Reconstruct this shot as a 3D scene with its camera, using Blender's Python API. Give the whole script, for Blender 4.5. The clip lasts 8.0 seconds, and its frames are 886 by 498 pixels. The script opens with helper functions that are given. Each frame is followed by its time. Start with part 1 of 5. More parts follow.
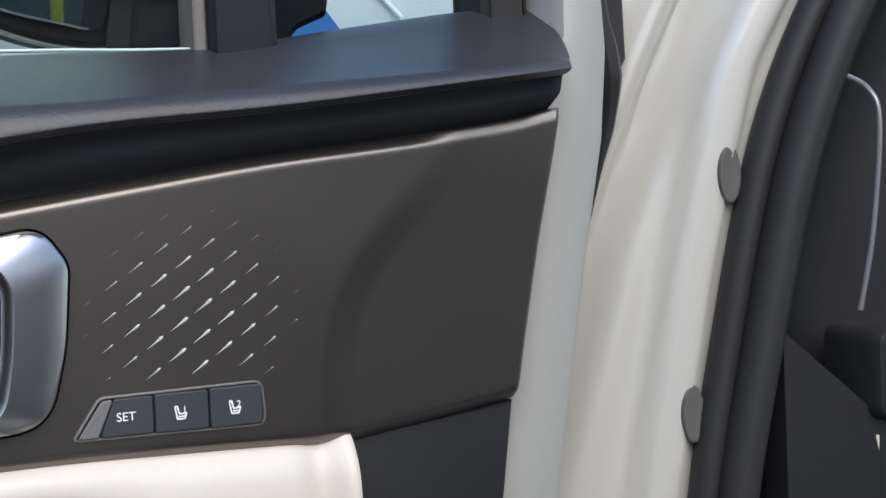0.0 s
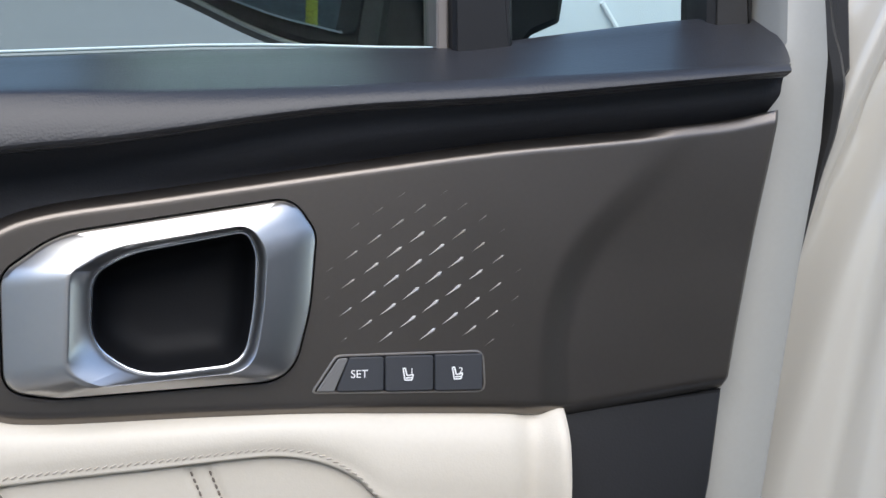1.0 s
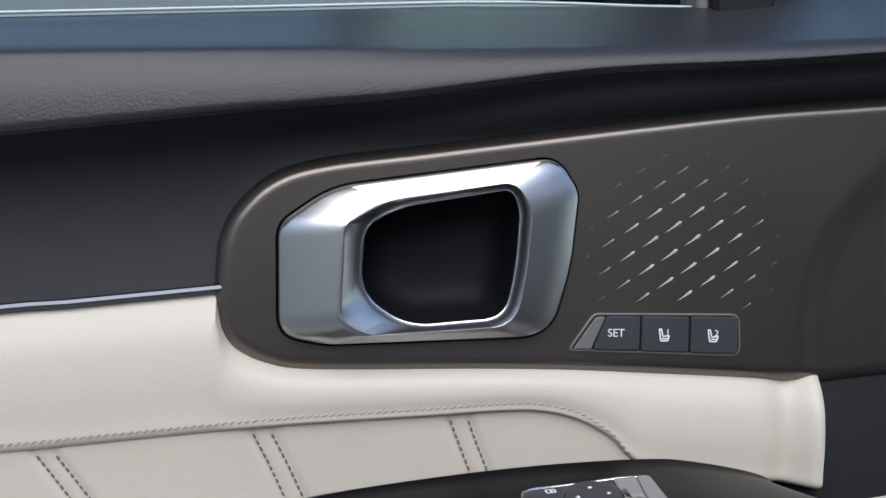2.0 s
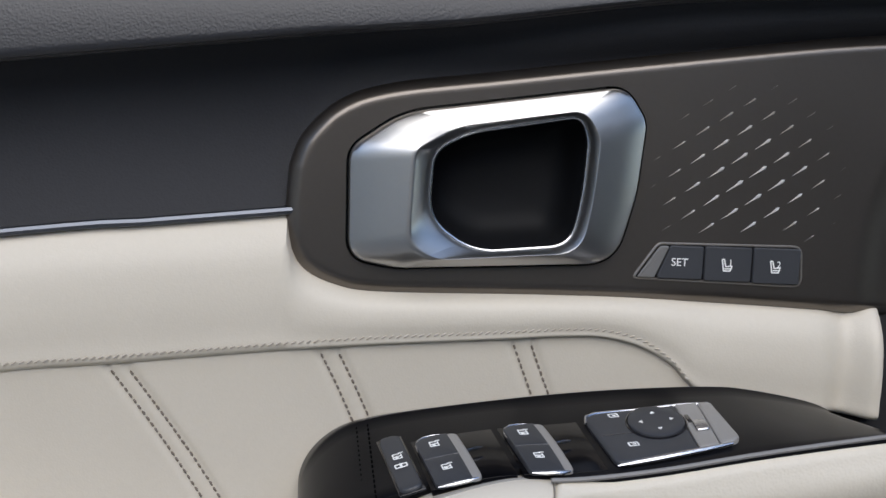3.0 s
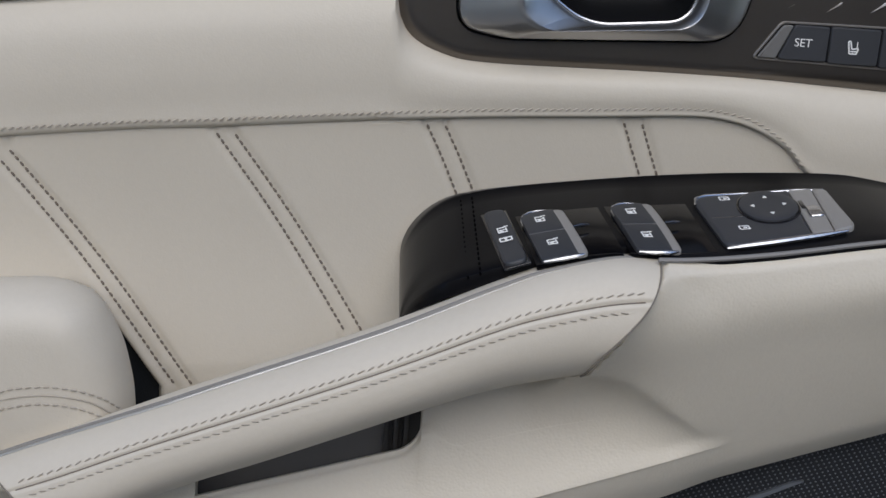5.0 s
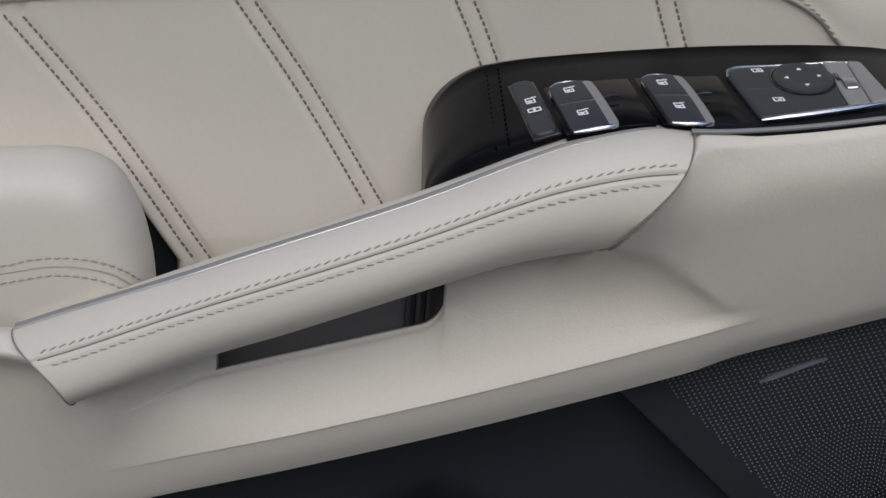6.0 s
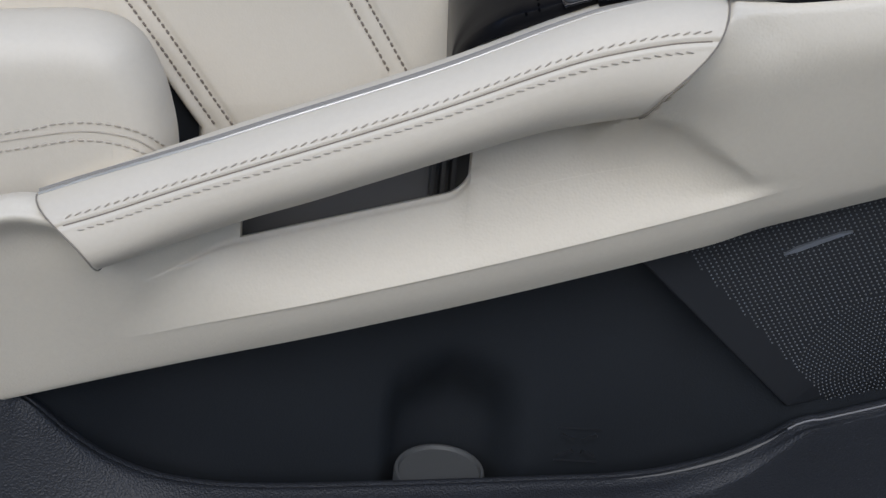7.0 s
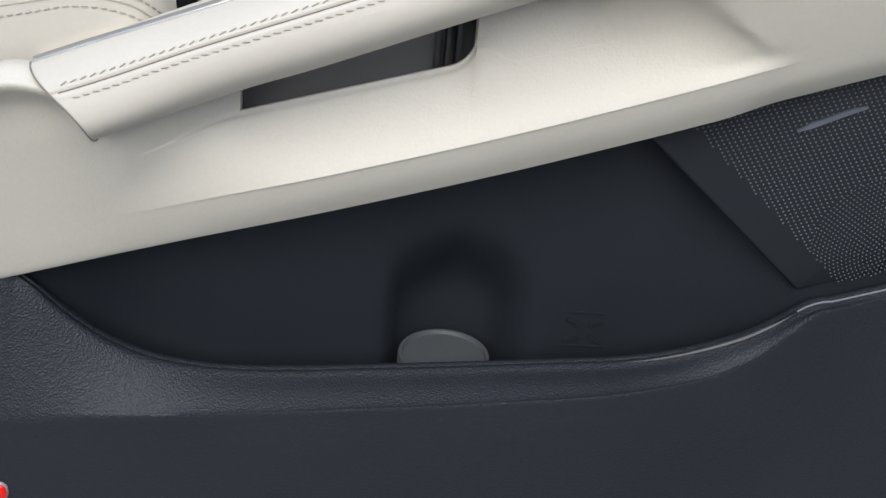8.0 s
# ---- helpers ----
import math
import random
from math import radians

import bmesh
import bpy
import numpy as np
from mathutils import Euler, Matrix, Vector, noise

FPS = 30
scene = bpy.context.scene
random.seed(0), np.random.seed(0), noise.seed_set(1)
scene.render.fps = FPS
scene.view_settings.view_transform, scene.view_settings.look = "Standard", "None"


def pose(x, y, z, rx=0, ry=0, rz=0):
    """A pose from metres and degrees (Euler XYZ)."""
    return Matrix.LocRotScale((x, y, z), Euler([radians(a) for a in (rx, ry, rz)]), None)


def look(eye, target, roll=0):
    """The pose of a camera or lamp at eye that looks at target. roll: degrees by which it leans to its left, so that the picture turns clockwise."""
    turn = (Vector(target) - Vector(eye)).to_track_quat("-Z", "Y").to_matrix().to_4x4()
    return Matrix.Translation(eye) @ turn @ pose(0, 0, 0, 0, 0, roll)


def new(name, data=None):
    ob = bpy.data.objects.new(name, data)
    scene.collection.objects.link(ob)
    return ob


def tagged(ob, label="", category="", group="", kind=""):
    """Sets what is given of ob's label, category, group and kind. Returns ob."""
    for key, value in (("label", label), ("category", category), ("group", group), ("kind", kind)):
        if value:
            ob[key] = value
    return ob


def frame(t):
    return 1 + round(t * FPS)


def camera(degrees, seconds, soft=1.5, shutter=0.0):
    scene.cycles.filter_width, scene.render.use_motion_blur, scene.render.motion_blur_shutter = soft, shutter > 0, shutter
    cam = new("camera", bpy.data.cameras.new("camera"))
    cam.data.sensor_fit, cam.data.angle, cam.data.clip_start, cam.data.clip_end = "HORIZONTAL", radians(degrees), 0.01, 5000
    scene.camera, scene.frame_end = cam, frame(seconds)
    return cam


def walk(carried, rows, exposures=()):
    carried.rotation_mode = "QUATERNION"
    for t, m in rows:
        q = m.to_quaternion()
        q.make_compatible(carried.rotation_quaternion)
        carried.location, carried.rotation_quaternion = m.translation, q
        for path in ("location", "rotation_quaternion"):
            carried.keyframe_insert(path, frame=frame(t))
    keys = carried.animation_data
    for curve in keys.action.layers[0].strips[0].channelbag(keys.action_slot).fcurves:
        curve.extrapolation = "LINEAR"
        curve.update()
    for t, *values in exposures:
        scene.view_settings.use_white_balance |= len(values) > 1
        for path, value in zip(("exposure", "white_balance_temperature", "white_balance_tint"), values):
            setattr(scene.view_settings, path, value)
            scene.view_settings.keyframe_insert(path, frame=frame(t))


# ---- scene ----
# The door is built in its own upright frame (x along the door, y outwards, z up) and leans outwards by LEAN.
LEAN = -14.0
DOOR = pose(0, 0, 0.10, LEAN, 0, 0)

# ---- camera ----
cam = camera(36.9, 8.0, soft=1.5)
PATH = [
    (0.0, (-0.011, -0.566, 0.991), (0.834, 1.254, 0.903), -2.1),
    (0.1, (-0.008, -0.574, 0.992), (0.766, 1.269, 0.906), -1.7),
    (0.2, (-0.006, -0.581, 0.992), (0.709, 1.285, 0.912), -1.5),
    (0.3, (-0.007, -0.590, 0.991), (0.659, 1.300, 0.918), -0.8),
    (0.4, (-0.008, -0.597, 0.989), (0.614, 1.297, 0.908), -0.6),
    (0.5, (-0.010, -0.603, 0.987), (0.579, 1.295, 0.916), -0.8),
    (0.6, (-0.012, -0.607, 0.983), (0.557, 1.304, 0.921), -0.5),
    (0.7, (-0.014, -0.609, 0.978), (0.542, 1.313, 0.926), -0.5),
    (0.9, (-0.019, -0.610, 0.968), (0.512, 1.316, 0.940), 0.2),
    (1.0, (-0.021, -0.609, 0.965), (0.491, 1.317, 0.945), 0.2),
    (1.2, (-0.026, -0.607, 0.961), (0.439, 1.334, 0.951), 0.7),
    (1.4, (-0.030, -0.596, 0.959), (0.386, 1.355, 0.925), 0.7),
    (1.5, (-0.034, -0.594, 0.960), (0.351, 1.366, 0.922), 0.9),
    (1.8, (-0.054, -0.602, 0.966), (0.257, 1.363, 0.887), 1.3),
    (2.0, (-0.067, -0.607, 0.971), (0.206, 1.366, 0.863), 1.9),
    (2.2, (-0.076, -0.610, 0.975), (0.194, 1.366, 0.826), 2.4),
    (3.3, (-0.092, -0.611, 0.961), (0.128, 1.363, 0.728), 3.2),
    (3.5, (-0.095, -0.610, 0.957), (0.107, 1.363, 0.696), 3.4),
    (4.0, (-0.095, -0.605, 0.960), (0.066, 1.355, 0.601), 3.7),
    (5.5, (-0.100, -0.599, 0.952), (0.028, 1.303, 0.348), 4.8),
    (6.0, (-0.108, -0.594, 0.944), (0.038, 1.282, 0.266), 5.1),
    (6.5, (-0.110, -0.591, 0.940), (0.029, 1.256, 0.185), 5.3),
    (7.0, (-0.117, -0.591, 0.938), (0.035, 1.214, 0.090), 5.7),
    (7.5, (-0.119, -0.587, 0.925), (0.039, 1.195, 0.028), 5.8),
    (8.0, (-0.116, -0.589, 0.914), (0.040, 1.163, -0.039), 5.9),
]
EXPOSURES = [(0.0, 1.34, 6750, 10), (0.6, 1.43, 6700, 10), (1.1, 1.35, 6700, 10), (1.8, 1.05, 6650, 10), (3.5, 0.71, 6850, 10), (5.5, 0.40, 6800, 10), (6.3, 0.44, 6750, 10), (7.0, 0.74, 6650, 9), (8.0, 1.27, 6750, 8)]
walk(cam, [(t, DOOR @ look(eye, aim, roll)) for t, eye, aim, roll in PATH], EXPOSURES)

# ---- light ----
SUN_FROM = Vector((-0.13, -0.68, 1.0)).normalized()
world = bpy.data.worlds.new("world")
scene.world = world
world.use_nodes = True
wn = world.node_tree.nodes
sky = wn.new("ShaderNodeTexSky")
sky.sky_type, sky.sun_disc = "NISHITA", False
sky.dust_density, sky.ozone_density = 0.2, 2.0
sky.sun_elevation = math.asin(SUN_FROM.z)
sky.sun_rotation = math.atan2(SUN_FROM.x, SUN_FROM.y)
world.node_tree.links.new(sky.outputs[0], wn["Background"].inputs[0])
wn["Background"].inputs[1].default_value = 0.15
sun = new("sun", bpy.data.lights.new("sun", "SUN"))
sun.data.energy, sun.data.angle, sun.data.color = 1.5, radians(56), (1.0, 0.95, 0.88)
sun.matrix_world = look(SUN_FROM * 20, (0, 0, 0))


# ---- materials ----
def material(name, colour, rough=0.5, metal=0.0, grain=0.0, grain_size=0.001, stain=0.0, coat=0.0, spec=0.5, cells=False, sheen=0.0):
    """grain: height of the relief, grain_size: its size in metres, stain: how much the colour wanders."""
    m = bpy.data.materials.new(name)
    m.use_nodes = True
    nodes, links = m.node_tree.nodes, m.node_tree.links
    b = nodes["Principled BSDF"]
    b.inputs["Base Color"].default_value = (*colour, 1)
    b.inputs["Roughness"].default_value = rough
    b.inputs["Metallic"].default_value = metal
    b.inputs["Coat Weight"].default_value = coat
    b.inputs["Coat Roughness"].default_value = 0.08
    b.inputs["Specular IOR Level"].default_value = spec
    b.inputs["Sheen Weight"].default_value = sheen
    where = nodes.new("ShaderNodeTexCoord")
    if stain:
        big, fine = nodes.new("ShaderNodeTexNoise"), nodes.new("ShaderNodeTexNoise")
        big.inputs["Scale"].default_value, big.inputs["Detail"].default_value = 14, 4
        fine.inputs["Scale"].default_value, fine.inputs["Detail"].default_value = 420, 3
        add = nodes.new("ShaderNodeMath")
        add.operation = "MULTIPLY_ADD"
        add.inputs[1].default_value = 0.5
        ramp = nodes.new("ShaderNodeMapRange")
        ramp.inputs["From Min"].default_value, ramp.inputs["From Max"].default_value = 0.45, 1.05
        ramp.inputs["To Min"].default_value, ramp.inputs["To Max"].default_value = 1 - stain, 1 + stain
        mix = nodes.new("ShaderNodeVectorMath")
        mix.operation = "SCALE"
        mix.inputs[0].default_value = colour
        for n in (big, fine):
            links.new(where.outputs["Object"], n.inputs["Vector"])
        links.new(fine.outputs[0], add.inputs[0])
        links.new(big.outputs[0], add.inputs[2])
        links.new(add.outputs[0], ramp.inputs["Value"])
        links.new(ramp.outputs[0], mix.inputs["Scale"])
        links.new(mix.outputs[0], b.inputs["Base Color"])
        wander = 0.05 if rough > 0.4 else 0.012
        gloss = nodes.new("ShaderNodeMapRange")
        gloss.inputs["From Min"].default_value, gloss.inputs["From Max"].default_value = 0.15, 0.85
        gloss.inputs["To Min"].default_value, gloss.inputs["To Max"].default_value = max(0.02, rough - wander), min(1, rough + wander)
        links.new(big.outputs[0], gloss.inputs["Value"])
        links.new(gloss.outputs[0], b.inputs["Roughness"])
    if grain:
        if cells:
            tex = nodes.new("ShaderNodeTexVoronoi")
            tex.feature = "SMOOTH_F1"
            tex.inputs["Scale"].default_value = 1 / grain_size
            warp = nodes.new("ShaderNodeTexNoise")
            warp.inputs["Scale"].default_value = 0.35 / grain_size
            bend = nodes.new("ShaderNodeVectorMath")
            bend.operation = "MULTIPLY_ADD"
            bend.inputs[1].default_value = (grain_size,) * 3
            links.new(where.outputs["Object"], warp.inputs["Vector"])
            links.new(warp.outputs["Color"], bend.inputs[0])
            links.new(where.outputs["Object"], bend.inputs[2])
            links.new(bend.outputs[0], tex.inputs["Vector"])
        else:
            tex = nodes.new("ShaderNodeTexNoise")
            tex.inputs["Scale"].default_value, tex.inputs["Detail"].default_value = 1 / grain_size, 3
            links.new(where.outputs["Object"], tex.inputs["Vector"])
        bump = nodes.new("ShaderNodeBump")
        bump.inputs["Strength"].default_value = 1.0
        bump.inputs["Distance"].default_value = grain
        links.new(tex.outputs[0], bump.inputs["Height"])
        links.new(bump.outputs[0], b.inputs["Normal"])
    return m


CREAM = (0.60, 0.549, 0.462)
LEATHER = material("cream_leather", CREAM, 0.48, grain=0.00005, grain_size=0.0009, stain=0.035, cells=True)
GRAINED = material("cream_grained_plastic", (0.615, 0.566, 0.477), 0.5, grain=0.00013, grain_size=0.0012, stain=0.04, cells=True)
THREAD_DARK = material("taupe_thread", (0.185, 0.155, 0.127), 0.7, grain=0.0001, grain_size=0.0006)
THREAD_TAN = material("tan_thread", (0.42, 0.372, 0.31), 0.65, grain=0.0001, grain_size=0.0006)
BLACK_SOFT = material("black_soft_trim", (0.033, 0.0338, 0.038), 0.60, spec=0.20, grain=0.00012, grain_size=0.0011, stain=0.10, cells=True)
SILL_MAT = material("charcoal_sill_trim", (0.025, 0.0255, 0.029), 0.40, spec=0.5, grain=0.00013, grain_size=0.0011, stain=0.08, cells=True)
BROWN = material("bronze_brown_satin", (0.160, 0.142, 0.126), 0.34, metal=0.92, coat=0.3, grain=0.00003, grain_size=0.0007, stain=0.05)
BROWN.node_tree.nodes["Principled BSDF"].inputs["Coat Roughness"].default_value = 0.22
FACETS = [material(name, c, 0.36, metal=0.75) for name, c in (("silver_facet", (0.82, 0.80, 0.77)), ("taupe_facet", (0.56, 0.53, 0.49)), ("bronze_facet", (0.33, 0.30, 0.27)))]
CHROME = material("satin_chrome", (0.49, 0.488, 0.484), 0.35, metal=1.0, grain=0.00001, grain_size=0.002, stain=0.03)
CHROME_BRIGHT = material("bright_chrome", (0.56, 0.57, 0.60), 0.24, metal=1.0)
SATIN_GREY = material("satin_silver_plastic", (0.30, 0.288, 0.270), 0.40, metal=0.2, stain=0.03)
GLOSS_BLACK = material("gloss_black_plastic", (0.010, 0.010, 0.012), 0.14, coat=0.5)
BUTTON = material("dark_grey_button", (0.036, 0.038, 0.043), 0.45, grain=0.00002, grain_size=0.0005, stain=0.04)
LEGEND = material("white_legend", (0.86, 0.86, 0.84), 0.5)
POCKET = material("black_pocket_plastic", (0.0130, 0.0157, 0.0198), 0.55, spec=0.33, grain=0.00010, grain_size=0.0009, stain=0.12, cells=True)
RIM_MAT = material("black_grained_plastic", (0.0150, 0.0172, 0.0225), 0.55, spec=0.42, grain=0.00042, grain_size=0.0009, stain=0.10, cells=True)
FLOOR_MAT = material("grey_rubber_mat", (0.065, 0.068, 0.07), 0.5, grain=0.00010, grain_size=0.001, stain=0.08)
GRILLE_MAT = material("black_grille_plastic", (0.016, 0.0178, 0.0215), 0.45, spec=0.35, stain=0.06)
HOLE_MAT = material("grey_grille_mesh", (0.10, 0.108, 0.12), 0.5)
BADGE_MAT = material("brushed_badge", (0.34, 0.37, 0.42), 0.35, metal=0.8, stain=0.05)
PAINT = material("pearl_white_paint", (0.535, 0.515, 0.465), 0.30, metal=0.15, coat=0.8)
RUBBER = material("black_rubber", (0.020, 0.0195, 0.0195), 0.55, spec=0.38, grain=0.00012, grain_size=0.0012, stain=0.15)
DASH = material("dark_dash_plastic", (0.0150, 0.0152, 0.0165), 0.55, spec=0.25, grain=0.00006, grain_size=0.0012, stain=0.1, cells=True)
PLUG = material("grey_rubber_plug", (0.09, 0.087, 0.082), 0.55, stain=0.08)
MIRROR = material("mirror_glass", (0.55, 0.62, 0.64), 0.01, metal=1.0)
ASPHALT = material("pale_concrete", (0.25, 0.24, 0.222), 0.85, grain=0.004, grain_size=0.02, stain=0.12)
PALE = material("pale_van_paint", (0.70, 0.74, 0.75), 0.3, coat=0.5, stain=0.03)
BLUE = material("blue_plastic", (0.03, 0.13, 0.36), 0.4, stain=0.08)
YELLOW = material("yellow_paint", (0.75, 0.55, 0.03), 0.45, stain=0.08)
GLASS = bpy.data.materials.new("window_glass")
GLASS.use_nodes = True
_g = GLASS.node_tree.nodes["Principled BSDF"]
_g.inputs["Base Color"].default_value = (0.58, 0.69, 0.675, 1)
_g.inputs["Roughness"].default_value, _g.inputs["IOR"].default_value, _g.inputs["Transmission Weight"].default_value = 0.0, 1.07, 1.0


# ---- helpers for shapes ----
BASES = {}


def thing(name, base, label, category, group="", kind="", place=DOOR):
    ob = new(name)
    ob.empty_display_size = 0.02
    ob.matrix_world = place @ Matrix.Translation(base)
    BASES[ob.name] = Matrix.Translation(base).inverted()
    return tagged(ob, label, category, group, kind)


def part(name, bm, mat, parent, label="", kind="", sharp=32, even=True):
    """Links a bmesh as one mesh under a thing or a part."""
    bmesh.ops.remove_doubles(bm, verts=bm.verts, dist=1e-6)
    if even:
        bmesh.ops.recalc_face_normals(bm, faces=bm.faces)
    me = bpy.data.meshes.new(name)
    bm.to_mesh(me)
    bm.free()
    for p in me.polygons:
        p.use_smooth = True
    me.set_sharp_from_angle(angle=radians(sharp))
    me.materials.append(mat)
    ob = new(name, me)
    ob.parent = parent
    if parent.name in BASES:
        ob.matrix_parent_inverse = BASES[parent.name]
    return tagged(ob, label, "", "", kind)


def glide(points, n=10, closed=False):
    """A smooth line through a few control points."""
    p = [np.array(q, float) for q in points]
    out, m = [], len(p)
    for i in range(m if closed else m - 1):
        if closed:
            a, b, c, d = p[i - 1], p[i], p[(i + 1) % m], p[(i + 2) % m]
        else:
            a, b, c, d = p[max(i - 1, 0)], p[i], p[i + 1], p[min(i + 2, m - 1)]
        for k in range(n):
            t = k / n
            out.append(0.5 * (2 * b + (c - a) * t + (2 * a - 5 * b + 4 * c - d) * t * t + (3 * b - a - 3 * c + d) * t ** 3))
    if not closed:
        out.append(p[-1])
    return np.array(out)


def height(points):
    """z as a smooth function of x through a few control points, straight on past both ends."""
    q = glide(points, 14)
    xs, zs = q[:, 0], q[:, 1]
    keep = np.concatenate([[True], np.diff(np.maximum.accumulate(xs)) > 1e-9])
    xs, zs = xs[keep], zs[keep]
    left, right = (points[1][1] - points[0][1]) / (points[1][0] - points[0][0]), (points[-1][1] - points[-2][1]) / (points[-1][0] - points[-2][0])

    def f(x):
        if x < xs[0]:
            return zs[0] + left * (x - xs[0])
        if x > xs[-1]:
            return zs[-1] + right * (x - xs[-1])
        return float(np.interp(x, xs, zs))
    return f


def rounded(corners, n=6):
    """A closed outline with a radius at each corner: (x, z, r)."""
    out, m = [], len(corners)
    for i in range(m):
        p, a, b = (Vector(corners[j % m][:2]) for j in (i, i - 1, i + 1))
        r = corners[i][2]
        u, w = (a - p).normalized(), (b - p).normalized()
        half = u.angle(w) / 2
        d = min(r / math.tan(half), 0.45 * (a - p).length, 0.45 * (b - p).length) if r > 0 else 0
        if d <= 0:
            out.append(tuple(p))
            continue
        s, e = p + u * d, p + w * d
        for k in range(n + 1):
            t = k / n
            out.append(tuple(s * (1 - t) ** 2 + p * 2 * t * (1 - t) + e * t * t))
    return out


def inset(loop, d):
    """The closed outline moved inwards by d."""
    p = np.array(loop, float)
    area = 0.5 * np.sum(p[:, 0] * np.roll(p[:, 1], -1) - np.roll(p[:, 0], -1) * p[:, 1])
    t = np.roll(p, -1, 0) - p
    t /= np.maximum(np.linalg.norm(t, axis=1)[:, None], 1e-12)
    n = np.stack([-t[:, 1], t[:, 0]], 1) * (1 if area > 0 else -1)
    n0 = np.roll(n, 1, 0)
    dot = np.sum(n * n0, 1)[:, None]
    return p + (n + n0) / np.maximum(1 + dot, 0.4) * d


def slab(bm, grid, off):
    """A sheet through a grid of points, given the thickness off."""
    off = Vector(off)
    ni, nj = len(grid), len(grid[0])
    f = [[bm.verts.new(v) for v in row] for row in grid]
    b = [[bm.verts.new(Vector(v) + off) for v in row] for row in grid]
    for i in range(ni - 1):
        for j in range(nj - 1):
            bm.faces.new((f[i][j], f[i + 1][j], f[i + 1][j + 1], f[i][j + 1]))
            bm.faces.new((b[i][j], b[i][j + 1], b[i + 1][j + 1], b[i + 1][j]))
    for i in range(ni - 1):
        for j in (0, nj - 1):
            bm.faces.new((f[i][j], b[i][j], b[i + 1][j], f[i + 1][j]))
    for j in range(nj - 1):
        for i in (0, ni - 1):
            bm.faces.new((f[i][j], f[i][j + 1], b[i][j + 1], b[i][j]))
    return bm


def rings(bm, loops, cap_first=True, cap_last=True):
    """A skin over a row of closed loops of equal count."""
    vs = [[bm.verts.new(v) for v in loop] for loop in loops]
    n = len(vs[0])
    for a, b in zip(vs, vs[1:]):
        for i in range(n):
            bm.faces.new((a[i], a[(i + 1) % n], b[(i + 1) % n], b[i]))
    for want, loop in ((cap_first, vs[0]), (cap_last, vs[-1])):
        if want:
            bm.faces.new(loop)
    return vs


def plate(bm, loop, steps, hole=None, hole_back=0.0):
    """A plate facing the viewer: steps of (inset, y) from its back edge to its front; a hole goes through it."""
    loops = [[(x, y, z) for x, z in inset(loop, d)] for d, y in steps]
    vs = rings(bm, loops, cap_first=hole is None, cap_last=hole is None)
    if hole is not None:
        y = steps[-1][1]
        front = [bm.verts.new((x, y, z)) for x, z in hole]
        back = [bm.verts.new((x, hole_back, z)) for x, z in hole]
        m = len(front)
        edges = []
        for i in range(m):
            bm.faces.new((front[i], front[(i + 1) % m], back[(i + 1) % m], back[i]))
            edges.append(bm.edges.get((front[i], front[(i + 1) % m])))
        n = len(vs[-1])
        edges += [bm.edges.get((vs[-1][i], vs[-1][(i + 1) % n])) for i in range(n)]
        bmesh.ops.triangle_fill(bm, edges=edges, use_beauty=True)
    return bm


def tube(bm, path, radius, n=8, flat=1.0, closed_ends=True):
    """A round bar along a path; radius may be a list."""
    path = [Vector(p) for p in path]
    loops, m = [], len(path)
    for i, p in enumerate(path):
        t = (path[min(i + 1, m - 1)] - path[max(i - 1, 0)]).normalized()
        side = t.cross(Vector((0, 1, 0)))
        side = side.normalized() if side.length > 1e-4 else Vector((1, 0, 0))
        up = side.cross(t)
        r = radius[i] if isinstance(radius, (list, tuple, np.ndarray)) else radius
        loops.append([p + side * math.cos(2 * math.pi * k / n) * r + up * math.sin(2 * math.pi * k / n) * r * flat for k in range(n)])
    rings(bm, loops, closed_ends, closed_ends)
    return bm


def stitches(bm, path, pitch, length, radius, slant=0.0, out=(0, -1, 0)):
    """A row of thread stitches along a path."""
    p = np.array([tuple(q) for q in path])
    seg = np.linalg.norm(np.diff(p, axis=0), axis=1)
    s = np.concatenate([[0], np.cumsum(seg)])
    out = Vector(out).normalized()
    for k in range(int(s[-1] / pitch)):
        mid = (k + 0.5) * pitch
        at = Vector([np.interp(mid, s, p[:, c]) for c in range(3)])
        ahead = Vector([np.interp(min(mid + pitch, s[-1]), s, p[:, c]) for c in range(3)]) - at
        if ahead.length < 1e-7:
            continue
        t = ahead.normalized()
        t = Matrix.Rotation(slant + random.uniform(-0.08, 0.08), 3, out) @ t
        w = out.cross(t).normalized()
        half = length * random.uniform(0.46, 0.52)
        loops = []
        for u, r in ((-1, 0.35), (-0.6, 1), (0.6, 1), (1, 0.35)):
            loops.append([at + t * half * u + w * math.cos(a) * radius * r + out * math.sin(a) * radius * r * 0.8
                          for a in (2 * math.pi * i / 5 for i in range(5))])
        rings(bm, loops)
    return bm


def span(a, b, n):
    return [a + (b - a) * i / (n - 1) for i in range(n)]


def ease(a, b, x):
    t = min(max((x - a) / (b - a), 0), 1)
    return t * t * (3 - 2 * t)


def box(bm, lo, hi, bevel=0.0):
    g = bmesh.ops.create_cube(bm, size=1)
    for v in g["verts"]:
        v.co = Vector([(lo[i] + hi[i]) / 2 + v.co[i] * (hi[i] - lo[i]) for i in range(3)])
    if bevel:
        es = list({e for v in g["verts"] for e in v.link_edges})
        bmesh.ops.bevel(bm, geom=es, offset=bevel, segments=2, profile=0.5, affect="EDGES")
    return bm


